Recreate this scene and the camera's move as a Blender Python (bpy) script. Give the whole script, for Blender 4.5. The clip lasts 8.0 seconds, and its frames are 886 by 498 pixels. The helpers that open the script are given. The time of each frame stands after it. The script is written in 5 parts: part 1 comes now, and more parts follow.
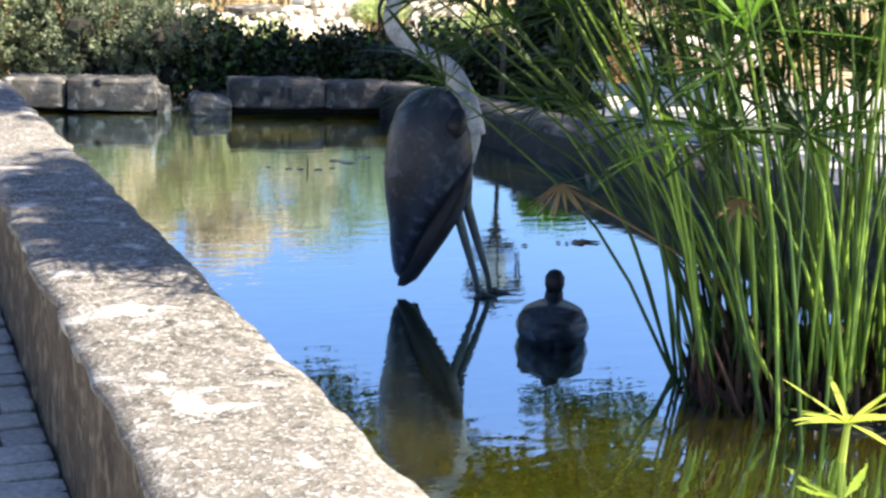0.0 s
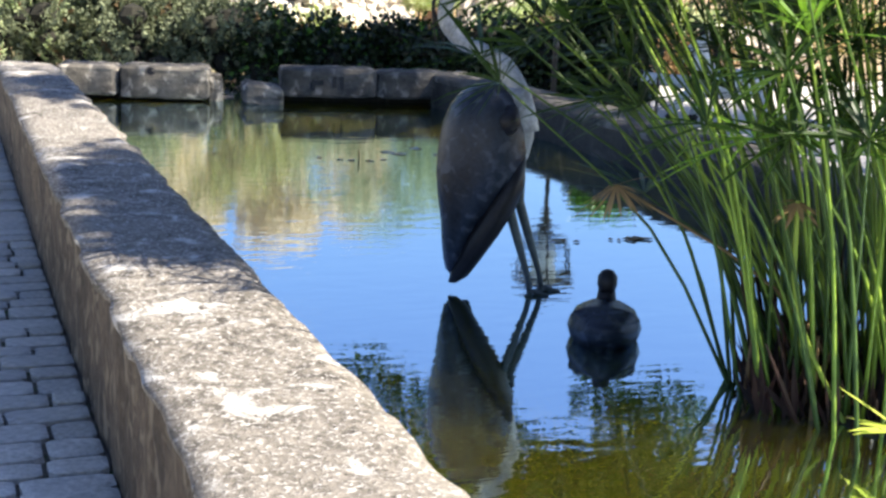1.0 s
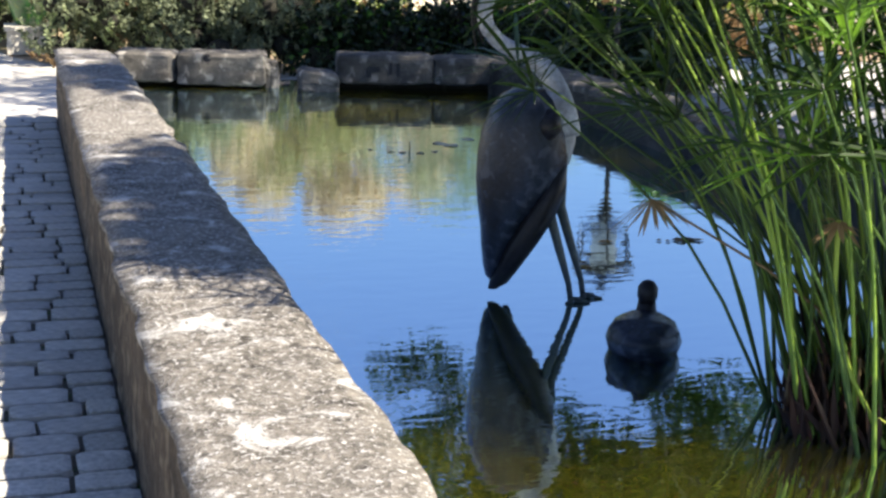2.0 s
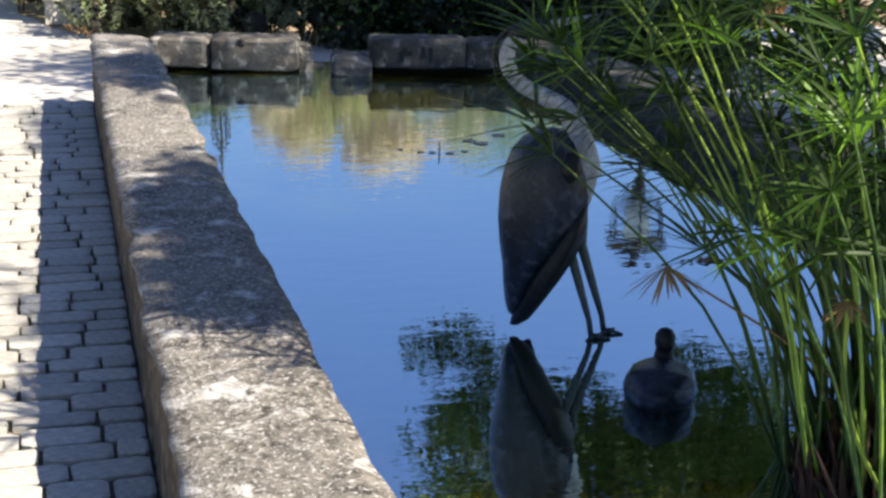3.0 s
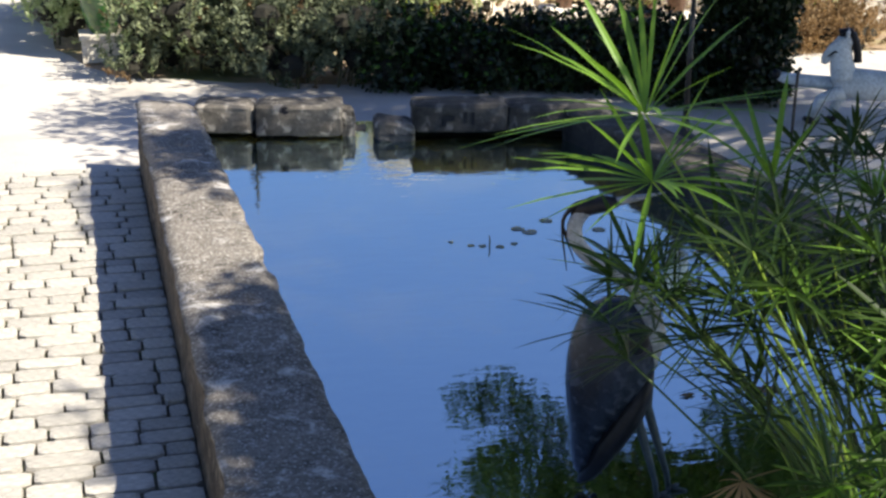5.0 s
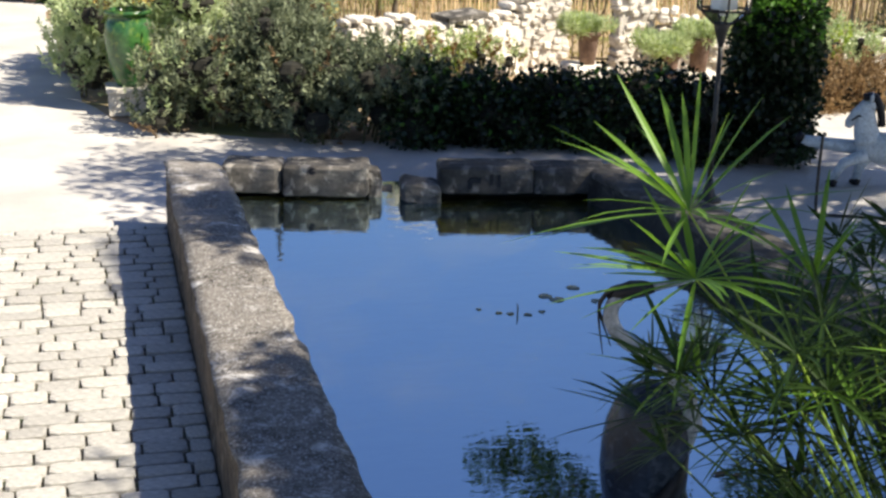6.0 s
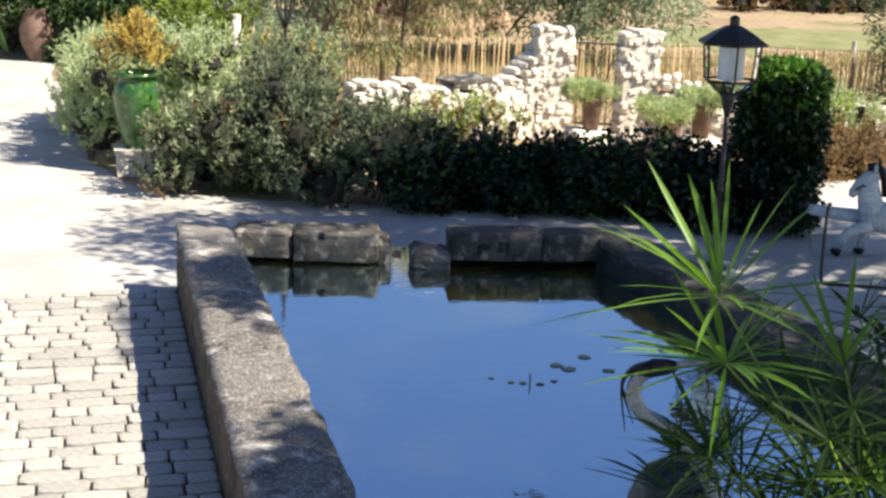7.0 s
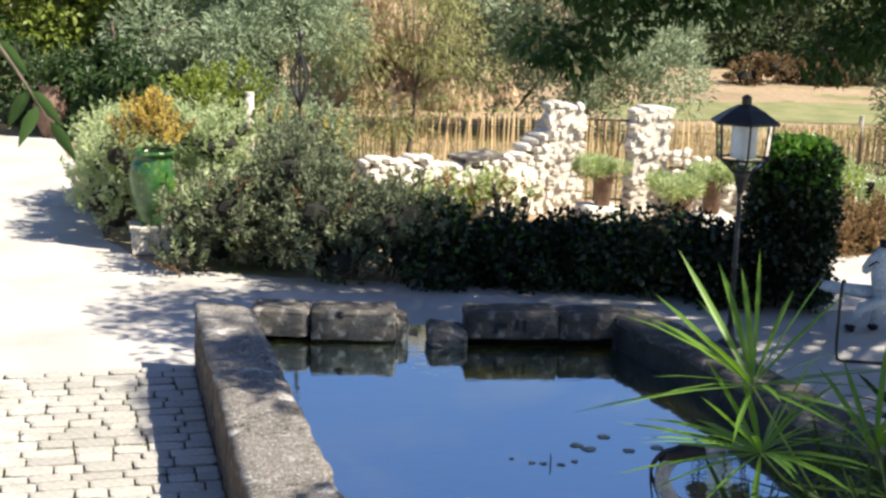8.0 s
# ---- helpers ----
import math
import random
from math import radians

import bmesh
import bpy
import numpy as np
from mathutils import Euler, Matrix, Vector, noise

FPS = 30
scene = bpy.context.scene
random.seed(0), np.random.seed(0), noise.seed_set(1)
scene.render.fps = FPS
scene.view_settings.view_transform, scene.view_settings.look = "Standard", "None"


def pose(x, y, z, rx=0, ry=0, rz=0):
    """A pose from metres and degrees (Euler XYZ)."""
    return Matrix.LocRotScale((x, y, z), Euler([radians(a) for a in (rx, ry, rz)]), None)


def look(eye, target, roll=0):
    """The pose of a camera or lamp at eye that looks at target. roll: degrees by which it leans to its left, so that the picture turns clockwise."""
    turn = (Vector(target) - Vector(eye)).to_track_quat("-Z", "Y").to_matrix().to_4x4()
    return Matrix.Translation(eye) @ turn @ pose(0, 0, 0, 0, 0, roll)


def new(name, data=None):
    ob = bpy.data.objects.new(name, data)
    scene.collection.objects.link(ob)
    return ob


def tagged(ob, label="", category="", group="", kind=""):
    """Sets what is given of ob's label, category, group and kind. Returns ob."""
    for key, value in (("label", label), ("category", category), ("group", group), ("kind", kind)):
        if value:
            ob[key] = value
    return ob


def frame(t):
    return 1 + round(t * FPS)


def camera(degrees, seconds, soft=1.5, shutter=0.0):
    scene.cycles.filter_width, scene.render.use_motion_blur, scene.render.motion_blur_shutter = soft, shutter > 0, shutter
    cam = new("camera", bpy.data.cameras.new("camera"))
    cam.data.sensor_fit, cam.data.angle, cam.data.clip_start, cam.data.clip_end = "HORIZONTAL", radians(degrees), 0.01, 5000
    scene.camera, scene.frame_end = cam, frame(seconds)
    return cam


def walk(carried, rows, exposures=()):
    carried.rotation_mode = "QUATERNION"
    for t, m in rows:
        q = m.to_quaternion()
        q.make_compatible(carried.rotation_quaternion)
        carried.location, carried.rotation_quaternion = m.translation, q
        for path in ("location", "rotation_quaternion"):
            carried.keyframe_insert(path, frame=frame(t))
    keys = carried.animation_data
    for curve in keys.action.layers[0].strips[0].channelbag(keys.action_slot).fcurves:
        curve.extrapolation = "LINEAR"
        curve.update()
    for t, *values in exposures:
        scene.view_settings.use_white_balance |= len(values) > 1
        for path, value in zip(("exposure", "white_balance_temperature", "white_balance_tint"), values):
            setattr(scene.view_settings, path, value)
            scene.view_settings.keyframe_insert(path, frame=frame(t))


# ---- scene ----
cam = camera(35.1, 8.0, soft=2.6)
PATH = [
    (0, (-0.799, -3.268, 1.284), (-0.039, -1.466, 0.866), 2.1),
    (0.5, (-0.8, -3.254, 1.295), (-0.075, -1.44, 0.868), 2.2),
    (1, (-0.797, -3.234, 1.312), (-0.102, -1.411, 0.871), 2.4),
    (1.5, (-0.759, -3.214, 1.343), (-0.105, -1.381, 0.881), 2.5),
    (2.8, (-0.581, -3.135, 1.633), (-0.048, -1.288, 1.079), 1.4),
    (3, (-0.624, -3.171, 1.728), (-0.09, -1.333, 1.147), 1.6),
    (3.5, (-0.63, -3.14, 1.929), (-0.11, -1.31, 1.312), 1.2),
    (4, (-0.629, -3.089, 2.08), (-0.126, -1.26, 1.447), 0.8),
    (4.5, (-0.666, -3.063, 2.231), (-0.17, -1.234, 1.592), 0.7),
    (4.7, (-0.707, -3.035, 2.281), (-0.2, -1.209, 1.641), 0.8),
    (5.8, (-0.817, -3.022, 2.459), (-0.328, -1.175, 1.868), 1.3),
    (6, (-0.826, -3.0, 2.47), (-0.336, -1.149, 1.892), 1.4),
    (6.5, (-0.872, -2.999, 2.508), (-0.377, -1.139, 1.965), 1.8),
    (7, (-0.929, -3.007, 2.54), (-0.427, -1.137, 2.04), 2.0),
    (7.5, (-0.957, -3.007, 2.563), (-0.455, -1.124, 2.111), 2.0),
    (8, (-1.012, -3.023, 2.595), (-0.514, -1.128, 2.193), 1.8),
]
walk(cam, [(t, look(e, g, r)) for t, e, g, r in PATH], [(0.0, 2.0), (1.5, 1.78), (3.0, 1.36), (4.5, 1.31), (6.0, 1.12), (8.0, 1.14)])

# ---- world and light ----
SUN_FROM = Vector((0.33, -0.26, 0.45)).normalized()
SUN_EL = math.asin(SUN_FROM.z)
SUN_AZ = math.atan2(SUN_FROM.x, SUN_FROM.y)
world = bpy.data.worlds.new("sky")
scene.world = world
world.use_nodes = True
wn = world.node_tree.nodes
sky = wn.new("ShaderNodeTexSky")
sky.sky_type = "NISHITA"
sky.sun_disc = False
sky.sun_elevation = SUN_EL
sky.sun_rotation = SUN_AZ
sky.ozone_density = 2.0
sky.dust_density = 0.2
wn["Background"].inputs["Strength"].default_value = 0.07
deep = wn.new("ShaderNodeHueSaturation")
deep.inputs["Saturation"].default_value = 1.10
deep.inputs["Hue"].default_value = 0.515
world.node_tree.links.new(sky.outputs[0], deep.inputs["Color"])
world.node_tree.links.new(deep.outputs[0], wn["Background"].inputs["Color"])
sun = new("sun", bpy.data.lights.new("sun", "SUN"))
sun.data.energy = 5.0
sun.data.angle = radians(0.6)
sun.data.color = (1.0, 0.92, 0.79)
sun.matrix_world = look(SUN_FROM * 30, (0, 0, 0))


# ---- materials ----
def nodes_of(name):
    m = bpy.data.materials.new(name)
    m.use_nodes = True
    t = m.node_tree
    return m, t.nodes, t.links, t.nodes["Principled BSDF"]


def surface(name, c1, c2, scale=4.0, rough=0.8, bump=0.3, fine=40.0, metal=0.0, c3=None, spec=0.5,
            low=0.35, high=0.65, per_object=0.0, per_island=0.0, dist=0.01, stretch=(1, 1, 1), fine_mix=0.35):
    """Two-scale mottled surface in object space."""
    m, n, l, p = nodes_of(name)
    tc = n.new("ShaderNodeTexCoord")
    mp = n.new("ShaderNodeMapping")
    mp.inputs["Scale"].default_value = stretch
    l.new(tc.outputs["Object"], mp.inputs["Vector"])
    a = n.new("ShaderNodeTexNoise")
    a.inputs["Scale"].default_value, a.inputs["Detail"].default_value, a.inputs["Roughness"].default_value = scale, 8, 0.6
    l.new(mp.outputs[0], a.inputs["Vector"])
    ra = n.new("ShaderNodeValToRGB")
    ra.color_ramp.elements[0].position, ra.color_ramp.elements[1].position = low, high
    ra.color_ramp.elements[0].color, ra.color_ramp.elements[1].color = (*c1, 1), (*c2, 1)
    l.new(a.outputs["Fac"], ra.inputs["Fac"])
    b = n.new("ShaderNodeTexNoise")
    b.inputs["Scale"].default_value, b.inputs["Detail"].default_value, b.inputs["Roughness"].default_value = fine, 6, 0.7
    l.new(mp.outputs[0], b.inputs["Vector"])
    rb = n.new("ShaderNodeMapRange")
    rb.inputs["From Min"].default_value, rb.inputs["From Max"].default_value = 0.3, 0.7
    rb.inputs["To Min"].default_value, rb.inputs["To Max"].default_value = 1 - fine_mix, 1 + fine_mix
    l.new(b.outputs["Fac"], rb.inputs["Value"])
    mul = n.new("ShaderNodeVectorMath")
    mul.operation = "SCALE"
    l.new(ra.outputs[0], mul.inputs[0])
    l.new(rb.outputs[0], mul.inputs["Scale"])
    col = mul.outputs[0]
    if c3:
        mix = n.new("ShaderNodeMix")
        mix.data_type = "RGBA"
        k = n.new("ShaderNodeTexNoise")
        k.inputs["Scale"].default_value, k.inputs["Detail"].default_value, k.inputs["Distortion"].default_value = scale * 2.7, 9, 0.6
        l.new(mp.outputs[0], k.inputs["Vector"])
        rk = n.new("ShaderNodeMapRange")
        rk.inputs["From Min"].default_value, rk.inputs["From Max"].default_value = 0.54, 0.64
        l.new(k.outputs["Fac"], rk.inputs["Value"])
        l.new(rk.outputs[0], mix.inputs["Factor"])
        l.new(col, mix.inputs["A"])
        mix.inputs["B"].default_value = (*c3, 1)
        col = mix.outputs["Result"]
    if per_object or per_island:
        src = n.new("ShaderNodeObjectInfo").outputs["Random"] if per_object else n.new("ShaderNodeNewGeometry").outputs["Random Per Island"]
        r = n.new("ShaderNodeMapRange")
        w = per_object or per_island
        r.inputs["To Min"].default_value, r.inputs["To Max"].default_value = 1 - w, 1 + w
        l.new(src, r.inputs["Value"])
        v = n.new("ShaderNodeVectorMath")
        v.operation = "SCALE"
        l.new(col, v.inputs[0])
        l.new(r.outputs[0], v.inputs["Scale"])
        col = v.outputs[0]
    l.new(col, p.inputs["Base Color"])
    p.inputs["Roughness"].default_value, p.inputs["Metallic"].default_value = rough, metal
    p.inputs["Specular IOR Level"].default_value = spec
    if bump:
        bp = n.new("ShaderNodeBump")
        bp.inputs["Strength"].default_value, bp.inputs["Distance"].default_value = bump, dist
        add = n.new("ShaderNodeMath")
        l.new(a.outputs["Fac"], add.inputs[0])
        l.new(b.outputs["Fac"], add.inputs[1])
        l.new(add.outputs[0], bp.inputs["Height"])
        l.new(bp.outputs[0], p.inputs["Normal"])
    return m


def leafy(name, c1, c2, rough=0.45, trans=0.35, spec=0.4, patch=4.0, single=0.45):
    """Leaf: gloss over diffuse, light passing through, colour varying leaf by leaf."""
    m, n, l, p = nodes_of(name)
    g = n.new("ShaderNodeNewGeometry")
    r = n.new("ShaderNodeValToRGB")
    r.color_ramp.elements[0].color, r.color_ramp.elements[1].color = (*c1, 1), (*c2, 1)
    tc = n.new("ShaderNodeTexCoord")
    nz = n.new("ShaderNodeTexNoise")
    nz.inputs["Scale"].default_value, nz.inputs["Detail"].default_value = patch, 3
    l.new(tc.outputs["Object"], nz.inputs["Vector"])
    mr = n.new("ShaderNodeMapRange")
    mr.inputs["From Min"].default_value, mr.inputs["From Max"].default_value = 0.35, 0.65
    l.new(nz.outputs["Fac"], mr.inputs["Value"])
    mf = n.new("ShaderNodeMix")
    mf.inputs["Factor"].default_value = single
    l.new(mr.outputs[0], mf.inputs["A"])
    l.new(g.outputs["Random Per Island"], mf.inputs["B"])
    l.new(mf.outputs["Result"], r.inputs["Fac"])
    l.new(r.outputs[0], p.inputs["Base Color"])
    p.inputs["Roughness"].default_value = rough
    p.inputs["Specular IOR Level"].default_value = spec
    t = n.new("ShaderNodeBsdfTranslucent")
    hs = n.new("ShaderNodeHueSaturation")
    hs.inputs["Value"].default_value, hs.inputs["Saturation"].default_value = 1.5, 1.1
    l.new(r.outputs[0], hs.inputs["Color"])
    l.new(hs.outputs[0], t.inputs["Color"])
    mx = n.new("ShaderNodeMixShader")
    mx.inputs[0].default_value = trans
    l.new(p.outputs[0], mx.inputs[1])
    l.new(t.outputs[0], mx.inputs[2])
    l.new(mx.outputs[0], n["Material Output"].inputs["Surface"])
    return m


M_GROUND = surface("dry_field_soil", (0.27, 0.19, 0.115), (0.38, 0.285, 0.175), 0.35, 0.95, 0.5, 9.0, c3=(0.17, 0.18, 0.06))
M_GRAVEL = surface("pale_gravel", (0.40, 0.375, 0.335), (0.54, 0.51, 0.46), 1.1, 0.9, 0.6, 90.0, dist=0.006)
M_SETT = surface("limestone_sett", (0.35, 0.33, 0.285), (0.56, 0.53, 0.47), 7.0, 0.75, 0.6, 60.0, per_object=0.14, per_island=0.14)
M_JOINT = surface("joint_soil", (0.05, 0.045, 0.033), (0.14, 0.12, 0.085), 9.0, 0.95, 0.6, 60.0, c3=(0.05, 0.08, 0.02))
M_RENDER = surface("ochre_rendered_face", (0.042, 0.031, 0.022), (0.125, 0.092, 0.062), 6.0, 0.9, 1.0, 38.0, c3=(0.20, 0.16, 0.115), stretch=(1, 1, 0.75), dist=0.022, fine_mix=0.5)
M_BLOCK = surface("weathered_limestone_block", (0.032, 0.029, 0.024), (0.135, 0.121, 0.102), 4.5, 0.9, 0.7, 40.0, c3=(0.29, 0.265, 0.225), per_object=0.15)
# Algae stain together with the shade of inner faces and recesses, both in the colour.
M_STAINSHADE = surface("stained_shaded_stone", (0.008, 0.007, 0.005), (0.034, 0.030, 0.022), 3.5, 0.85, 0.7, 40.0, c3=(0.055, 0.048, 0.038))
# Copy of the block stone with the east end's deep shade in its colour.
M_BLOCKSHADE = surface("shade_darkened_limestone", (0.018, 0.0165, 0.014), (0.078, 0.071, 0.061), 4.5, 0.9, 0.7, 40.0, c3=(0.155, 0.142, 0.124))
M_RUBBLE = surface("pale_dry_stone", (0.55, 0.49, 0.40), (0.84, 0.79, 0.70), 6.0, 0.9, 0.7, 40.0, per_object=0.18, per_island=0.2)
M_BARK = surface("bark", (0.06, 0.045, 0.03), (0.14, 0.11, 0.08), 9.0, 0.95, 0.8, 50.0, stretch=(1, 1, 0.2))
M_TWIG = surface("dark_stem", (0.05, 0.05, 0.02), (0.10, 0.09, 0.04), 20.0, 0.8, 0.2, 90.0)
M_SHADECORE = surface("shrub_inner_shade", (0.008, 0.008, 0.005), (0.02, 0.018, 0.01), 20.0, 0.95, 0.3, 90.0)
M_IRON = surface("black_iron", (0.012, 0.012, 0.012), (0.03, 0.028, 0.025), 18.0, 0.45, 0.2, 120.0, spec=0.5)
M_BRONZE = surface("dark_painted_metal", (0.009, 0.013, 0.021), (0.023, 0.030, 0.044), 9.0, 0.22, 0.3, 70.0, metal=0.0, spec=0.3, c3=(0.048, 0.058, 0.078))
M_NECK = surface("grey_painted_metal", (0.16, 0.175, 0.195), (0.32, 0.345, 0.37), 14.0, 0.45, 0.2, 80.0, metal=0.1)
M_LEG = surface("green_grey_metal", (0.028, 0.042, 0.042), (0.06, 0.08, 0.078), 25.0, 0.45, 0.2, 90.0)
M_BLACK = surface("black_paint_and_shade", (0.006, 0.006, 0.008), (0.014, 0.014, 0.017), 20.0, 0.45, 0.1, 90.0, spec=0.25)
M_GLAZE = surface("green_glaze", (0.012, 0.055, 0.016), (0.045, 0.125, 0.03), 5.0, 0.16, 0.15, 25.0, c3=(0.10, 0.17, 0.03), spec=0.6)
M_TERRA = surface("terracotta", (0.13, 0.078, 0.055), (0.22, 0.14, 0.10), 8.0, 0.85, 0.3, 50.0)
M_PLINTH = surface("pale_plinth_stone", (0.48, 0.44, 0.36), (0.62, 0.57, 0.48), 8.0, 0.85, 0.4, 50.0)
M_WOOD = surface("split_chestnut", (0.58, 0.42, 0.22), (0.80, 0.64, 0.40), 9.0, 0.8, 0.3, 60.0, stretch=(1, 1, 0.15), per_object=0.18, per_island=0.18)
M_POST = surface("grey_post_wood", (0.38, 0.35, 0.30), (0.55, 0.51, 0.45), 10.0, 0.85, 0.3, 60.0, stretch=(1, 1, 0.2))
M_HORSE = surface("pale_blue_painted_horse", (0.40, 0.46, 0.50), (0.58, 0.63, 0.66), 9.0, 0.5, 0.15, 60.0)
M_GRASSM = leafy("meadow_blades", (0.16, 0.17, 0.05), (0.34, 0.27, 0.10), 0.7, 0.25, 0.2)
# Ivy as two copies: near-black for shade, bright for sunlit leaves.
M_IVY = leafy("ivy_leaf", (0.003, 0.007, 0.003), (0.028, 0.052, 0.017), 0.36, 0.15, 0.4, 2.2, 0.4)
M_IVYLIT = leafy("sunlit_ivy_leaf", (0.06, 0.15, 0.03), (0.14, 0.28, 0.05), 0.35, 0.35)
M_ROSEMARY = leafy("grey_green_leaf", (0.020, 0.034, 0.015), (0.27, 0.30, 0.18), 0.6, 0.25, 0.25, 7.0, 0.3)
M_SAGE = leafy("pale_sage_leaf", (0.22, 0.30, 0.12), (0.58, 0.62, 0.38), 0.6, 0.4, 0.25, 7.0, 0.3)
M_HEATH = leafy("reddish_heath_leaf", (0.10, 0.06, 0.03), (0.24, 0.17, 0.09), 0.7, 0.25, 0.2)
M_OLIVE = leafy("olive_leaf", (0.11, 0.165, 0.09), (0.36, 0.42, 0.28), 0.5, 0.3, 0.3, 1.2)
M_WILLOW = leafy("yellow_willow_leaf", (0.46, 0.37, 0.24), (0.70, 0.60, 0.46), 0.6, 0.35, 0.2, 1.0)
M_WILLOWGREEN = leafy("grey_yellow_green_leaf", (0.14, 0.17, 0.07), (0.40, 0.38, 0.18), 0.6, 0.35, 0.2, 1.5)
M_YELLOW = leafy("orange_yellow_flower", (0.40, 0.28, 0.06), (0.62, 0.50, 0.15), 0.7, 0.3, 0.2)
M_LIME = leafy("yellow_green_leaf", (0.19, 0.28, 0.04), (0.38, 0.45, 0.08), 0.5, 0.35, 0.3)
M_MAPLE = leafy("sunlit_maple_leaf", (0.12, 0.17, 0.03), (0.27, 0.32, 0.07), 0.5, 0.35, 0.3)
M_DARKTREE = leafy("dark_tree_leaf", (0.02, 0.05, 0.015), (0.07, 0.11, 0.035), 0.45, 0.25)
M_PINE = leafy("pine_needle", (0.05, 0.08, 0.04), (0.16, 0.20, 0.10), 0.6, 0.25, 0.2, 0.8)
M_PLANE = leafy("tree_leaf", (0.015, 0.04, 0.008), (0.055, 0.105, 0.025), 0.45, 0.3, 0.25)
# Sedge blades as lit and shaded copies: light and shade are in the colours.
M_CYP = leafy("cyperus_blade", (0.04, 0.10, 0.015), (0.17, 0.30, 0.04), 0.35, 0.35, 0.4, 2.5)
M_CYPSHADE = leafy("shaded_cyperus_blade", (0.007, 0.019, 0.004), (0.040, 0.076, 0.011), 0.4, 0.3, 0.35, 2.5)
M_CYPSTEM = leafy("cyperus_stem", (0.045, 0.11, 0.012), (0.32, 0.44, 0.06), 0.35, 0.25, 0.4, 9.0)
# Stem copy with shade put into its colour, mostly for the left-leaning hub stems.
M_STEMSHADE = leafy("shaded_cyperus_stem", (0.016, 0.042, 0.008), (0.085, 0.145, 0.025), 0.4, 0.2, 0.35, 9.0)
M_CYPDRY = leafy("dry_cyperus_blade", (0.17, 0.11, 0.05), (0.34, 0.23, 0.12), 0.7, 0.3, 0.2)
M_SHOOT = leafy("yellow_sedge_blade", (0.26, 0.33, 0.05), (0.50, 0.50, 0.11), 0.4, 0.4)
M_LILY = surface("lily_pad", (0.06, 0.08, 0.04), (0.16, 0.16, 0.08), 12.0, 0.15, 0.1, 60.0)


def water_material():
    m, n, l, p = nodes_of("pond_water")
    tc = n.new("ShaderNodeTexCoord")
    a = n.new("ShaderNodeTexNoise")
    a.inputs["Scale"].default_value, a.inputs["Detail"].default_value = 1.3, 4
    l.new(tc.outputs["Object"], a.inputs["Vector"])
    r = n.new("ShaderNodeValToRGB")
    r.color_ramp.elements[0].color, r.color_ramp.elements[1].color = (0.046, 0.043, 0.0015, 1), (0.058, 0.054, 0.002, 1)
    l.new(a.outputs["Fac"], r.inputs["Fac"])
    l.new(r.outputs[0], p.inputs["Base Color"])
    p.inputs["Roughness"].default_value = 0.0
    p.subsurface_method = "BURLEY"
    p.inputs["Subsurface Weight"].default_value = 1.0
    p.inputs["Subsurface Radius"].default_value = (1.0, 1.0, 0.3)
    p.inputs["Subsurface Scale"].default_value = 0.30
    p.inputs["IOR"].default_value = 4.2
    p.inputs["Specular IOR Level"].default_value = 1.0
    p.inputs["Specular Tint"].default_value = (0.73, 0.895, 1.0, 1)
    mp = n.new("ShaderNodeMapping")
    mp.inputs["Scale"].default_value = (1.0, 2.2, 1.0)
    l.new(tc.outputs["Object"], mp.inputs["Vector"])
    w = n.new("ShaderNodeTexNoise")
    w.inputs["Scale"].default_value, w.inputs["Detail"].default_value, w.inputs["Distortion"].default_value = 7.0, 3, 0.4
    l.new(mp.outputs[0], w.inputs["Vector"])
    bp = n.new("ShaderNodeBump")
    bp.inputs["Strength"].default_value, bp.inputs["Distance"].default_value = 0.018, 0.05
    l.new(w.outputs["Fac"], bp.inputs["Height"])
    l.new(bp.outputs[0], p.inputs["Normal"])
    return m


def glass_material():
    m, n, l, p = nodes_of("lantern_glass")
    p.inputs["Base Color"].default_value = (0.95, 0.97, 0.97, 1)
    p.inputs["Roughness"].default_value = 0.03
    p.inputs["IOR"].default_value = 1.05
    p.inputs["Transmission Weight"].default_value = 1.0
    return m


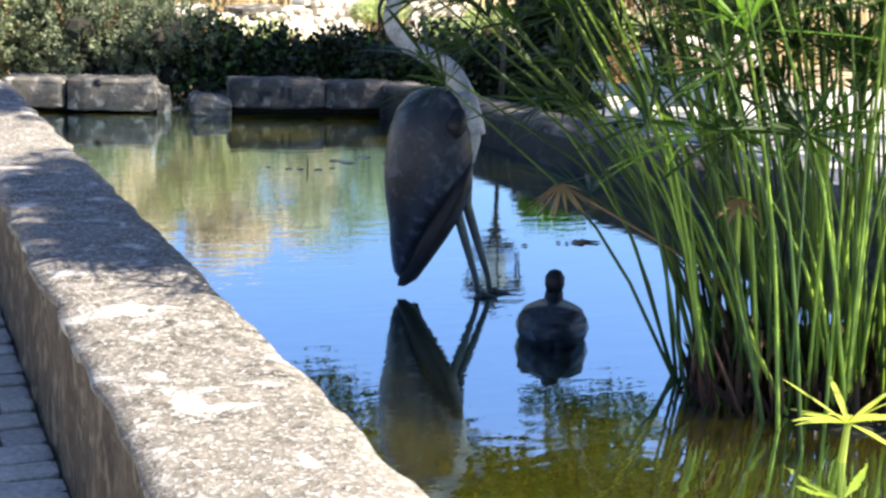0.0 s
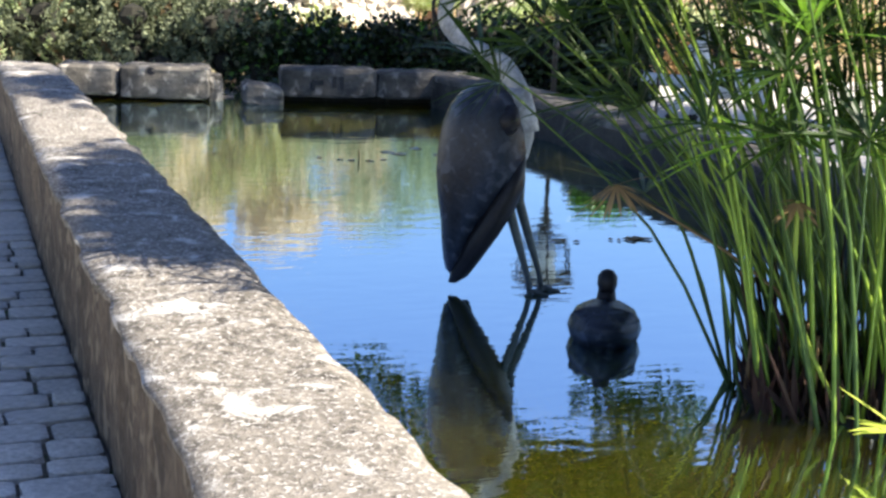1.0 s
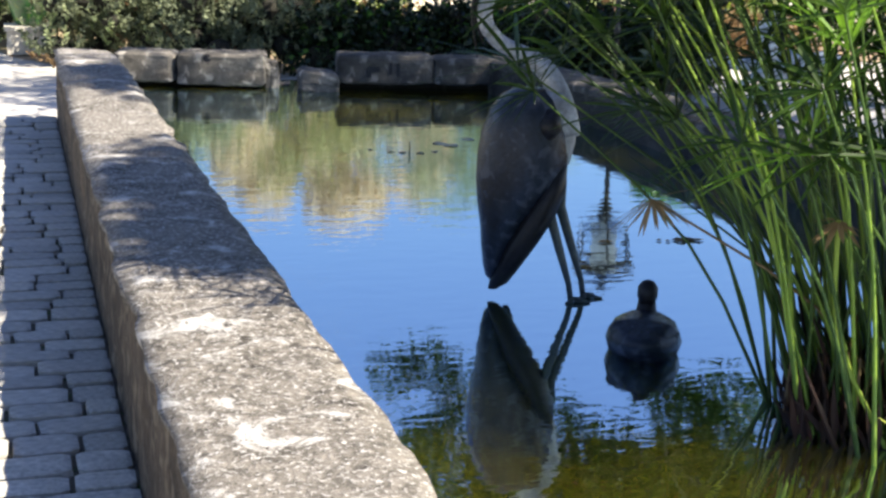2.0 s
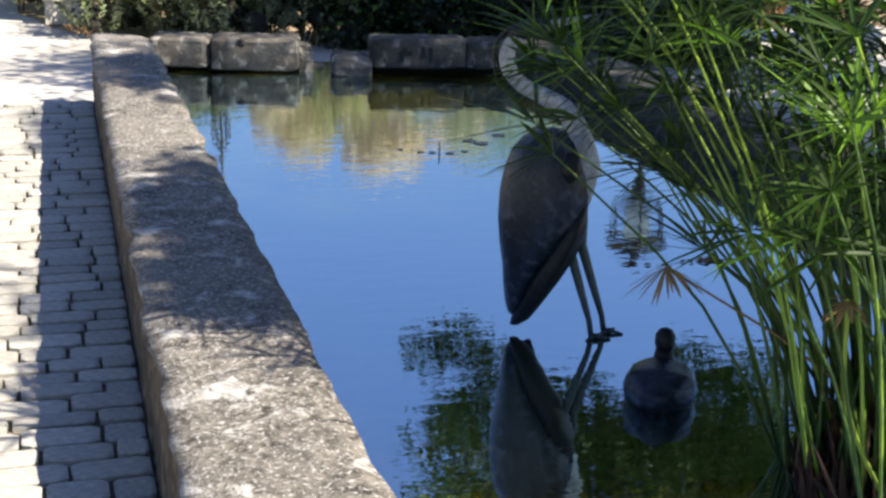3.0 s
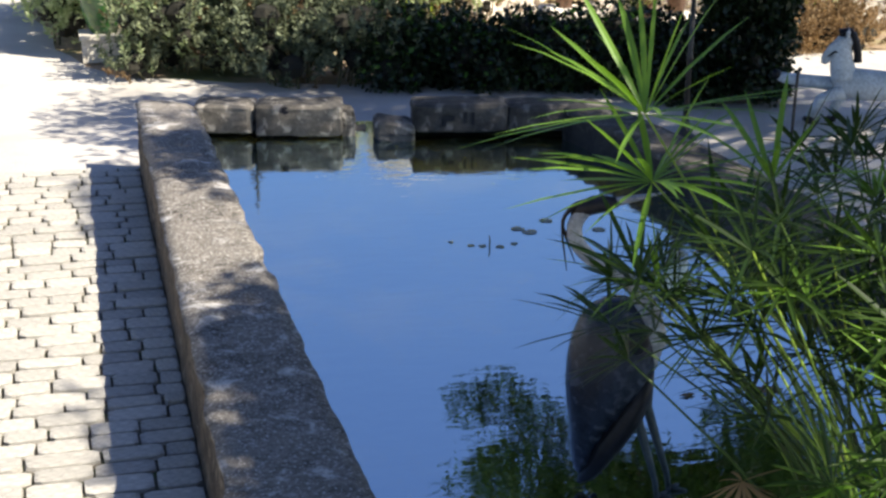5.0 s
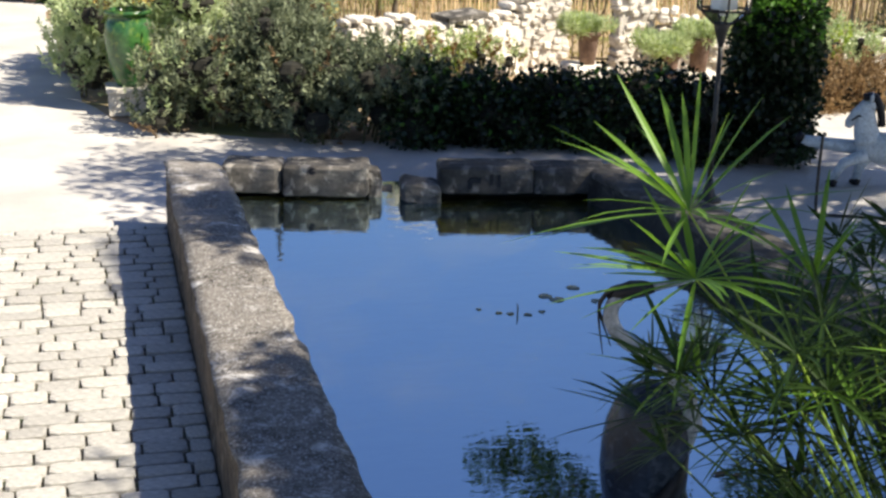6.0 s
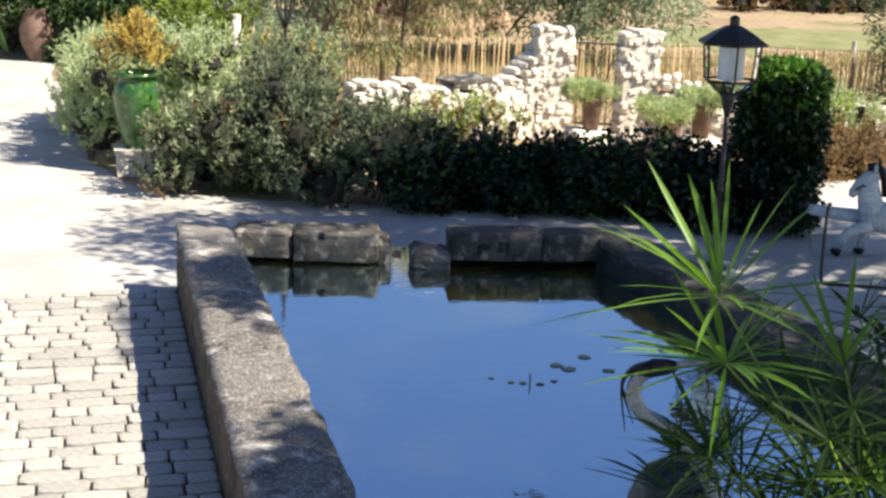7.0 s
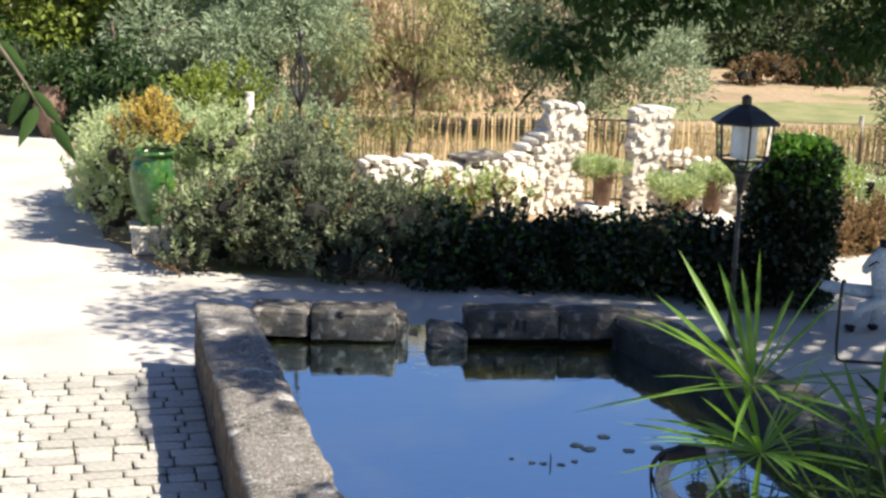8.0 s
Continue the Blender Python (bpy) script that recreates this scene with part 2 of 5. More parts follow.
def coping_material():
    """Weathered limestone: brown-grey crust, fine pale lichen flecks, a few large bleached patches."""
    m, n, l, p = nodes_of("lichen_limestone_top")
    tc = n.new("ShaderNodeTexCoord")

    def noise_of(scale, detail, lo, hi, distortion=0.0):
        k = n.new("ShaderNodeTexNoise")
        k.inputs["Scale"].default_value, k.inputs["Detail"].default_value, k.inputs["Roughness"].default_value, k.inputs["Distortion"].default_value = scale, detail, 0.65, distortion
        l.new(tc.outputs["Object"], k.inputs["Vector"])
        r = n.new("ShaderNodeMapRange")
        r.inputs["From Min"].default_value, r.inputs["From Max"].default_value = lo, hi
        l.new(k.outputs["Fac"], r.inputs["Value"])
        return r.outputs[0], k.outputs["Fac"]

    def blend(fac, x, y):
        k = n.new("ShaderNodeMix")
        k.data_type = "RGBA"
        l.new(fac, k.inputs["Factor"])
        for s, v in (("A", x), ("B", y)):
            if isinstance(v, tuple):
                k.inputs[s].default_value = (*v, 1)
            else:
                l.new(v, k.inputs[s])
        return k.outputs["Result"]

    big, hb = noise_of(2.3, 7, 0.38, 0.62, 0.7)
    mid, hm = noise_of(24, 7, 0.38, 0.62, 0.4)
    fleck, hf = noise_of(78, 6, 0.53, 0.65, 0.4)
    pale, hp = noise_of(6.0, 9, 0.56, 0.66, 0.9)
    dark, hd = noise_of(85, 3, 0.60, 0.68)
    col = blend(big, (0.048, 0.042, 0.035), (0.20, 0.180, 0.154))
    col = blend(mid, col, (0.25, 0.224, 0.192))
    col = blend(fleck, col, (0.54, 0.515, 0.485))
    col = blend(pale, col, (0.60, 0.575, 0.54))
    col = blend(dark, col, (0.07, 0.06, 0.05))
    l.new(col, p.inputs["Base Color"])
    p.inputs["Roughness"].default_value = 0.92
    p.inputs["Specular IOR Level"].default_value = 0.25
    h = n.new("ShaderNodeMath")
    l.new(hm, h.inputs[0])
    l.new(hf, h.inputs[1])
    bp = n.new("ShaderNodeBump")
    bp.inputs["Strength"].default_value, bp.inputs["Distance"].default_value = 0.9, 0.014
    l.new(h.outputs[0], bp.inputs["Height"])
    l.new(bp.outputs[0], p.inputs["Normal"])
    return m


M_STUB = leafy("dead_red_brown_stub", (0.006, 0.004, 0.003), (0.045, 0.018, 0.010), 0.6, 0.1, 0.3, 6.0)
M_ROOT = surface("wet_root_mat", (0.010, 0.009, 0.006), (0.03, 0.025, 0.015), 14.0, 0.7, 0.8, 60.0)
M_CRUST = coping_material()
M_WATER, M_GLASS = water_material(), glass_material()


# ---- building helpers ----
def link_mesh(name, verts, faces, mat, parent=None, label="", smooth=False):
    me = bpy.data.meshes.new(name)
    me.from_pydata([tuple(v) for v in verts], [], [tuple(f) for f in faces])
    for mm in (mat if isinstance(mat, (list, tuple)) else [mat]):
        me.materials.append(mm)
    if smooth:
        me.shade_smooth()
    ob = new(name, me)
    if parent:
        ob.parent = parent
    if label:
        ob["label"] = label
    return ob


def part(name, bm, mat, parent=None, label="", smooth=False):
    me = bpy.data.meshes.new(name)
    bm.to_mesh(me)
    bm.free()
    for mm in (mat if isinstance(mat, (list, tuple)) else [mat]):
        me.materials.append(mm)
    if smooth:
        me.shade_smooth()
    ob = new(name, me)
    if parent:
        ob.parent = parent
    if label:
        ob["label"] = label
    return ob


def thing(name, at, label, category, group="", kind="", rz=0):
    ob = new(name)
    ob.empty_display_size = 0.1
    ob.matrix_basis = pose(*at, rz=rz)
    return tagged(ob, label, category, group, kind)


def tube(points, radii, sides=8, close=True, squash=None):
    """Rings lofted along points. squash: per ring (wide, high)."""
    pts = [Vector(p) for p in points]
    V, F = [], []
    prev = None
    for i, p in enumerate(pts):
        d = (pts[min(i + 1, len(pts) - 1)] - pts[max(i - 1, 0)]).normalized()
        if prev is None:
            u = d.cross(Vector((0, 0, 1)))
            if u.length < 1e-3:
                u = d.cross(Vector((0, 1, 0)))
        else:
            u = prev - d * prev.dot(d)
        u.normalize()
        prev = u
        v = d.cross(u)
        sx, sy = squash[i] if squash else (1, 1)
        for k in range(sides):
            a = 2 * math.pi * k / sides
            V.append(p + u * (math.cos(a) * radii[i] * sx) + v * (math.sin(a) * radii[i] * sy))
    for i in range(len(pts) - 1):
        for k in range(sides):
            a, b = i * sides + k, i * sides + (k + 1) % sides
            F.append((a, b, b + sides, a + sides))
    if close:
        F.append(tuple(range(sides))[::-1])
        F.append(tuple(range((len(pts) - 1) * sides, len(pts) * sides)))
    return V, F


def join(*pieces):
    V, F = [], []
    for v, f in pieces:
        o = len(V)
        V += list(v)
        F += [tuple(i + o for i in q) for q in f]
    return V, F


def lathe(profile, sides=24, caps=True):
    V, F = [], []
    for r, z in profile:
        for k in range(sides):
            a = 2 * math.pi * k / sides
            V.append((r * math.cos(a), r * math.sin(a), z))
    for i in range(len(profile) - 1):
        for k in range(sides):
            a, b = i * sides + k, i * sides + (k + 1) % sides
            F.append((a, b, b + sides, a + sides))
    if caps:
        F.append(tuple(range(sides))[::-1])
        F.append(tuple(range((len(profile) - 1) * sides, len(profile) * sides)))
    return V, F


def smooth_line(points, n):
    """A rounded curve through points (Catmull-Rom), n steps a span."""
    P = [Vector(p) for p in points]
    P = [P[0] * 2 - P[1]] + P + [P[-1] * 2 - P[-2]]
    out = []
    for i in range(1, len(P) - 2):
        for k in range(n):
            t = k / n
            a, b, c, d = P[i - 1], P[i], P[i + 1], P[i + 2]
            out.append(0.5 * ((2 * b) + (c - a) * t + (2 * a - 5 * b + 4 * c - d) * t * t + (3 * b - a - 3 * c + d) * t ** 3))
    out.append(P[-2])
    return out


def leaf_mesh(pos, way, length, width, rng, sag=0.15):
    """Many small leaves: each a folded diamond of two triangles pairs. pos, way: N x 3."""
    n = len(pos)
    way = way / np.maximum(np.linalg.norm(way, axis=1, keepdims=True), 1e-6)
    ref = rng.normal(size=(n, 3))
    side = np.cross(way, ref)
    side /= np.maximum(np.linalg.norm(side, axis=1, keepdims=True), 1e-6)
    up = np.cross(side, way)
    L = (length * rng.uniform(0.65, 1.25, n))[:, None]
    W = (width * rng.uniform(0.7, 1.2, n))[:, None]
    mid = pos + way * L * 0.45
    tip = pos + way * L - np.array([0, 0, 1]) * L * sag
    a = mid + side * W * 0.5 + up * W * 0.18
    b = mid - side * W * 0.5 + up * W * 0.18
    V = np.stack([pos, a, tip, b], 1).reshape(-1, 3)
    i = np.arange(n) * 4
    F = np.concatenate([np.stack([i, i + 1, i + 2], 1), np.stack([i, i + 2, i + 3], 1)])
    return V, F


def fast_mesh(name, V, F, mat, parent=None, label="", smooth=False):
    V, F = np.asarray(V, dtype=np.float32), np.asarray(F, dtype=np.int32)
    k = F.shape[1]
    me = bpy.data.meshes.new(name)
    me.vertices.add(len(V))
    me.vertices.foreach_set("co", V.ravel())
    me.loops.add(F.size)
    me.loops.foreach_set("vertex_index", F.ravel())
    me.polygons.add(len(F))
    me.polygons.foreach_set("loop_start", np.arange(0, F.size, k, dtype=np.int32))
    me.update(calc_edges=True)
    me.validate()
    me.materials.append(mat)
    if smooth:
        me.shade_smooth()
    ob = new(name, me)
    if parent:
        ob.parent = parent
    if label:
        ob["label"] = label
    return ob


def clump_points(clumps, count, rng, shell=0.55):
    """Points and outward ways in a set of ellipsoid clumps (x, y, z, rx, ry, rz)."""
    c = np.array(clumps, dtype=float)
    vol = (c[:, 3] * c[:, 4] * c[:, 5]) ** 0.75
    pick = rng.choice(len(c), size=count, p=vol / vol.sum())
    d = rng.normal(size=(count, 3))
    d /= np.linalg.norm(d, axis=1, keepdims=True)
    r = rng.uniform(shell ** 3, 1, count) ** (1 / 3)
    q = c[pick]
    return q[:, :3] + d * r[:, None] * q[:, 3:], d


def clumps_in(box, n, size, rng, flat=0.8):
    """n clump ellipsoids spread in a box (x0, x1, y0, y1, z0, z1)."""
    x0, x1, y0, y1, z0, z1 = box
    out = []
    for _ in range(n):
        s = size * rng.uniform(0.6, 1.3)
        out.append((rng.uniform(x0, x1), rng.uniform(y0, y1), rng.uniform(z0, z1), s, s, s * flat))
    return out


def foliage(name, clumps, count, length, width, mat, parent, seed, droop=0.0, shell=0.5, mix=0.6, up=0.2, label="", sprig=0.0):
    rng = np.random.default_rng(seed)
    p, d = clump_points(clumps, count, rng, shell)
    w = d * mix + rng.normal(size=d.shape) * 0.5
    w[:, 2] += up - droop
    if sprig:
        k = max(1, count // 16)
        pick = rng.integers(0, k, count)
        axis = d[:k] * 0.7 + np.array([0, 0, 0.55 + up]) + rng.normal(size=(k, 3)) * 0.15
        axis /= np.linalg.norm(axis, axis=1, keepdims=True)
        run = rng.uniform(0, 1, count)[:, None]
        p = p[:k][pick] + axis[pick] * run * sprig
        w = axis[pick] * 0.75 + rng.normal(size=d.shape) * 0.45
    V, F = leaf_mesh(p, w, length, width, rng, 0.1 + droop * 0.3)
    return fast_mesh(name, V, F, mat, parent, label)


def box_verts(x0, x1, y0, y1, z0, z1):
    V = [(x0, y0, z0), (x1, y0, z0), (x1, y1, z0), (x0, y1, z0), (x0, y0, z1), (x1, y0, z1), (x1, y1, z1), (x0, y1, z1)]
    return V, [(0, 3, 2, 1), (4, 5, 6, 7), (0, 1, 5, 4), (1, 2, 6, 5), (2, 3, 7, 6), (3, 0, 4, 7)]


def stone(sx, sy, sz, rnd, cut=0.12, wob=0.06):
    """A rough block centred on the origin's ground: bevelled box with uneven corners."""
    bm = bmesh.new()
    bmesh.ops.create_cube(bm, size=1)
    for v in bm.verts:
        v.co = Vector((v.co.x * sx * (1 + rnd.uniform(-wob, wob)), v.co.y * sy * (1 + rnd.uniform(-wob, wob)), (v.co.z + 0.5) * sz * (1 + rnd.uniform(-wob, wob))))
    bmesh.ops.bevel(bm, geom=bm.edges[:], offset=min(sx, sy, sz) * cut, segments=1, affect="EDGES")
    return bm


# ---- ground ----
WATER_Z = 0.245
TOP = 0.45


def sheet(name, outline, z, mat, label, category, rough_edge=0.0, step=0.4, seed=1):
    """A flat piece of ground with a slightly uneven outline."""
    rnd = random.Random(seed)
    pts = []
    for i, a in enumerate(outline):
        b = outline[(i + 1) % len(outline)]
        n = max(1, int(math.dist(a, b) / step)) if rough_edge else 1
        for k in range(n):
            pts.append((a[0] + (b[0] - a[0]) * k / n + rnd.uniform(-rough_edge, rough_edge), a[1] + (b[1] - a[1]) * k / n + rnd.uniform(-rough_edge, rough_edge), z))
    return tagged(link_mesh(name, pts, [range(len(pts))], mat), label, category, "", "structure")


g_v, g_f = [], []
for i in range(41):
    for j in range(41):
        x, y = (i - 20) / 20, (j - 20) / 20
        X, Y = math.copysign(abs(x) ** 3, x) * 1500, math.copysign(abs(y) ** 3, y) * 1500 + 10
        far = max(0.0, Y - 24)
        g_v.append((X, Y, -0.012 + min(far * 0.02, 6)))
for i in range(40):
    for j in range(40):
        g_f.append((i * 41 + j, (i + 1) * 41 + j, (i + 1) * 41 + j + 1, i * 41 + j + 1))
tagged(link_mesh("ground", g_v, g_f, M_GROUND), "dry brown field and garden soil reaching the horizon", "ground", "", "structure")
sheet("gravel_terrace", [(-7, -9), (9, -9), (9, 6.4), (4.9, 6.6), (3.0, 7.6), (0.6, 8.2), (-0.3, 8.6), (-0.75, 9.6), (-1.05, 12), (-1.2, 17.5), (-7, 17.5)], 0.0, M_GRAVEL,
      "pale gravel terrace and path round the pond", "gravel", 0.06)
sheet("gravel_path", [(4.3, 5.9), (9, 5.8), (12, 8.4), (9, 8.7), (5.5, 8.4), (4.85, 7.3)], 0.004, M_GRAVEL, "sunlit pale gravel path behind the ivy pillar", "path", 0.05, seed=3)

sheet("grass_strip", [(8, 20.0), (22, 17.5), (26, 21.0), (9, 23.3)], 0.002, surface("mown_grass", (0.15, 0.165, 0.06), (0.26, 0.25, 0.11), 1.5, 0.95, 0.5, 30.0), "strip of pale green mown grass across the field", "grass", 0.25, 0.8, seed=4)

# ---- pond ----
tagged(link_mesh("pond_water", [(-0.1, -4.3, WATER_Z), (2.6, -4.3, WATER_Z), (2.6, 5.55, WATER_Z), (-0.1, 5.75, WATER_Z)], [(0, 1, 2, 3)], M_WATER),
       "still green pond water mirroring blue sky", "water", "", "structure")


def wall_run(name, inner, outer, z0, z1, mat_top, mat_side, label, seed, step=0.05, across=9):
    """A low masonry wall between two plan lines: worn rounded top, rough faces; separate meshes for core and coping."""
    rnd = random.Random(seed)
    P = smooth_line([(*a, 0) for a in inner], max(1, int(math.dist(inner[0], inner[-1]) / step / (len(inner) - 1))))
    Q = smooth_line([(*a, 0) for a in outer], max(1, int(math.dist(inner[0], inner[-1]) / step / (len(inner) - 1))))
    V, F = [], []
    prof = []
    for k in range(across):
        u = k / (across - 1)
        edge = min(u, 1 - u)
        prof.append((u, z1 - 0.014 * max(0, 1 - edge / 0.10) ** 2))
    lip = [(0.002, z1 - 0.026), (0.022, z1 - 0.045)]
    n = len(prof) + 4
    for i, (a, b) in enumerate(zip(P, Q)):
        wob = noise.noise((i * 0.13, seed, 0)) * 0.012
        row = [(lip[1][0], lip[1][1]), (lip[0][0], lip[0][1])] + prof + [(1 - lip[0][0], lip[0][1]), (1 - lip[1][0], lip[1][1])]
        for u, z in row:
            p = a.lerp(b, u)
            nz = noise.noise((p.x * 9, p.y * 9, seed)) * 0.010 + noise.noise((p.x * 33, p.y * 33, seed)) * 0.005
            out = wob + noise.noise((p.y * 5 + z * 3, p.x * 5, seed + 5)) * 0.020 + noise.noise((p.y * 17, z * 12, seed + 9)) * 0.007
            d = (b - a).normalized()
            s = -1 if u < 0.5 else 1
            if 0.05 < u < 0.95:
                V.append((p.x, p.y, z + nz))
            else:
                V.append((p.x + d.x * out * s, p.y + d.y * out * s, z + nz * 0.7))
    for i in range(len(P) - 1):
        for k in range(n - 1):
            F.append((i * n + k, (i + 1) * n + k, (i + 1) * n + k + 1, i * n + k + 1))
    F.append(tuple(range(n)))
    F.append(tuple(range((len(P) - 1) * n, len(P) * n))[::-1])
    root = thing(name, (0, 0, 0), label, "wall", "", "structure")
    link_mesh("coping", V, F, mat_top, root, smooth=True)
    V, F = [], []
    zs = [z0 + (z1 - 0.03 - z0) * k / 9 for k in range(10)]
    m = len(zs) * 2
    for i, (a, b) in enumerate(zip(P, Q)):
        d = (b - a).normalized()
        for s, p in ((1, a), (-1, b)):
            for z in zs:
                o = 0.012 + noise.noise((p.y * 5, z * 4, seed)) * 0.012 + noise.noise((p.y * 21, z * 9, seed + 3)) * 0.008
                V.append((p.x + d.x * o * s, p.y + d.y * o * s, z))
    h = len(zs)
    for i in range(len(P) - 1):
        for k in range(h - 1):
            F.append((i * m + k, i * m + k + 1, (i + 1) * m + k + 1, (i + 1) * m + k))
            F.append((i * m + h + k, (i + 1) * m + h + k, (i + 1) * m + h + k + 1, i * m + h + k + 1))
    for i in (0, len(P) - 1):
        F.append((i * m, i * m + h - 1, i * m + 2 * h - 1, i * m + h))
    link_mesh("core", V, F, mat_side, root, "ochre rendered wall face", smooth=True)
    return root


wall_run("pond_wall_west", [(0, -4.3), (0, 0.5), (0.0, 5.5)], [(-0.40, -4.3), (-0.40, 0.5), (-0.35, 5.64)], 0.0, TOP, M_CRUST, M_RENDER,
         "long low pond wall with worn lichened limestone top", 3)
wall_run("pond_wall_east", [(2.2, 4.95), (2.32, 3.85), (2.38, 2.0), (2.42, -4.3)], [(2.5, 5.2), (2.66, 3.9), (2.72, 2.0), (2.76, -4.3)], 0.0, TOP, M_BLOCKSHADE, M_STAINSHADE,
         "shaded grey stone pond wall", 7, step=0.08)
wall_run("pond_wall_south", [(-0.4, -4.3), (1, -4.3), (2.76, -4.3)], [(-0.4, -4.65), (1, -4.65), (2.76, -4.65)], 0.0, TOP, M_BLOCK, M_BLOCK,
         "grey stone pond end wall", 9, step=0.1)

rnd = random.Random(5)
far_wall = thing("pond_wall_north", (0, 0, 0), "end wall of the pond of large weathered limestone blocks with a gap", "wall", "", "structure")


def pond_block(x0, x1, y0, y1, depth, z0, z1, seed, name="stone_block", mat=None):
    """One long rough block whose front runs from (x0, y0) to (x1, y1)."""
    r = random.Random(seed)
    L = math.dist((x0, y0), (x1, y1))
    bm = bmesh.new()
    bmesh.ops.create_cube(bm, size=1)
    bmesh.ops.subdivide_edges(bm, edges=bm.edges[:], cuts=9, use_grid_fill=True)
    for v in bm.verts:
        c = v.co.copy()
        p = Vector((c.x * L, c.y * depth, c.z * (z1 - z0)))
        sx, sy, sz = abs(c.x) * 2, abs(c.y) * 2, abs(c.z) * 2
        soft = 0.010
        if (sx > 0.9) + (sy > 0.9) + (sz > 0.9) >= 2:
            p -= Vector((math.copysign(soft, c.x) if sx > 0.9 else 0, math.copysign(soft, c.y) if sy > 0.9 else 0, math.copysign(soft, c.z) if sz > 0.9 else 0))
        q = noise.noise_vector((c.x * 4 + seed, c.y * 4, c.z * 4)) * 0.009
        v.co = p + q
    ob = part(name, bm, mat or M_BLOCK, far_wall)
    ang = math.atan2(y1 - y0, x1 - x0)
    mid = Vector(((x0 + x1) / 2 - math.sin(ang) * depth / 2, (y0 + y1) / 2 + math.cos(ang) * depth / 2, (z0 + z1) / 2))
    ob.matrix_basis = Matrix.Translation(mid) @ Matrix.Rotation(ang, 4, "Z")
    return ob


pond_block(-0.02, 0.335, 5.43, 5.34, 0.30, 0.27, 0.45, 1)
pond_block(0.345, 0.86, 5.32, 5.20, 0.30, 0.260, 0.455, 2)
# Footings sit back; their dark colour includes the shade under the blocks.
pond_block(-0.02, 0.85, 5.56, 5.40, 0.16, 0.0, 0.286, 3, "footing_stone", M_STAINSHADE)
pond_block(0.875, 0.965, 5.29, 5.28, 0.22, 0.0, 0.40, 4)
wedge = pond_block(1.05, 1.29, 5.11, 5.07, 0.26, 0.20, 0.37, 5)
for v in wedge.data.vertices:
    u = (v.co.x + 0.12) / 0.24
    v.co.z += (1 - u) * (0.05 if v.co.z < 0 else 0.0) - u * u * (0.02 if v.co.z > 0 else 0.0)
    v.co.y -= u * 0.03 * (v.co.z > 0)
pond_block(1.285, 1.86, 5.10, 4.99, 0.30, 0.29, 0.465, 6, mat=M_BLOCKSHADE)
pond_block(1.865, 2.34, 4.99, 4.92, 0.30, 0.29, 0.455, 7, mat=M_BLOCKSHADE)
pond_block(1.29, 2.34, 5.30, 5.14, 0.12, 0.0, 0.30, 8, "footing_stone", M_STAINSHADE)
pond_block(0.96, 1.06, 5.40, 5.38, 0.2, 0.0, 0.25, 9, "sill_stone")
for px, pz, w, h in ((1.50, 0.385, 0.07, 0.03), (1.60, 0.39, 0.02, 0.07), (1.645, 0.385, 0.02, 0.08), (1.47, 0.36, 0.03, 0.05)):
    y = 5.10 - (px - 1.285) * 0.187 - 0.008
    stroke = link_mesh("painted_mark", *box_verts(px - w / 2, px + w / 2, y - 0.003, y + 0.01, pz - h / 2, pz + h / 2), M_BLACK, far_wall, "faded dark painted mark")
# No hole is cut: a black plug stands for the dark inside of the socket.
hole = link_mesh("socket_plug", *[lathe([(0.022, 0), (0.024, 0.02)], 10)][0], M_BLACK, far_wall, "dark drilled socket")
hole.matrix_basis = pose(0.53, 5.30, 0.425, 90, 0, -12)

# ---- planting ----


# Near-black lump added inside every leaf clump in place of inner shade.
CORE = bpy.data.meshes.new("shade_core")
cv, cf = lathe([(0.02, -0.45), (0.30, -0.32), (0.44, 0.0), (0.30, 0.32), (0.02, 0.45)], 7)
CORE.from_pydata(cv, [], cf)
CORE.materials.append(M_SHADECORE)


def mound(name, box, n, size, layers, label, category, seed, rz=0, group="", sprig=0.17):
    """A shrub: clumps of leaves over near-black cores that stand for the shade inside. layers: (count, length, width,
    material, up).
    """
    rng = np.random.default_rng(seed)
    cl = clumps_in(box, n, size, rng)
    cx, cy = (box[0] + box[1]) / 2, (box[2] + box[3]) / 2
    root = thing(name, (cx, cy, 0), label, category, group, rz=rz)
    cl = [(c[0] - cx, c[1] - cy, *c[2:]) for c in cl]
    for k, (count, length, width, mat, up) in enumerate(layers):
        count = int(count * (1.5 if sprig else 1))
        foliage("foliage", cl, count, length, width, mat, root, seed + k, up=up, sprig=sprig)
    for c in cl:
        ob = new("shade_core", CORE)
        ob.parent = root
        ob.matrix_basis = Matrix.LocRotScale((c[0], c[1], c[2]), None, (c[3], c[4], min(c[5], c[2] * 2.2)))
    for c in cl[:: max(1, len(cl) // 14)]:
        b = Vector((c[0] * 0.8, c[1] * 0.8, 0.0))
        t = Vector(c[:3])
        link_mesh("stem", *tube([b, b.lerp(t, 0.5) + Vector((0.02, 0.01, 0)), t], [0.012, 0.009, 0.004], 5), M_TWIG, root)
    return root


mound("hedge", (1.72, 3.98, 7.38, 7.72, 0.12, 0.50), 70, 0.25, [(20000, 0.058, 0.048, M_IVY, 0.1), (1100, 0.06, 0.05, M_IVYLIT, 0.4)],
      "low clipped dark green ivy hedge behind the pond", "hedge", 21, rz=-17, sprig=0.0)


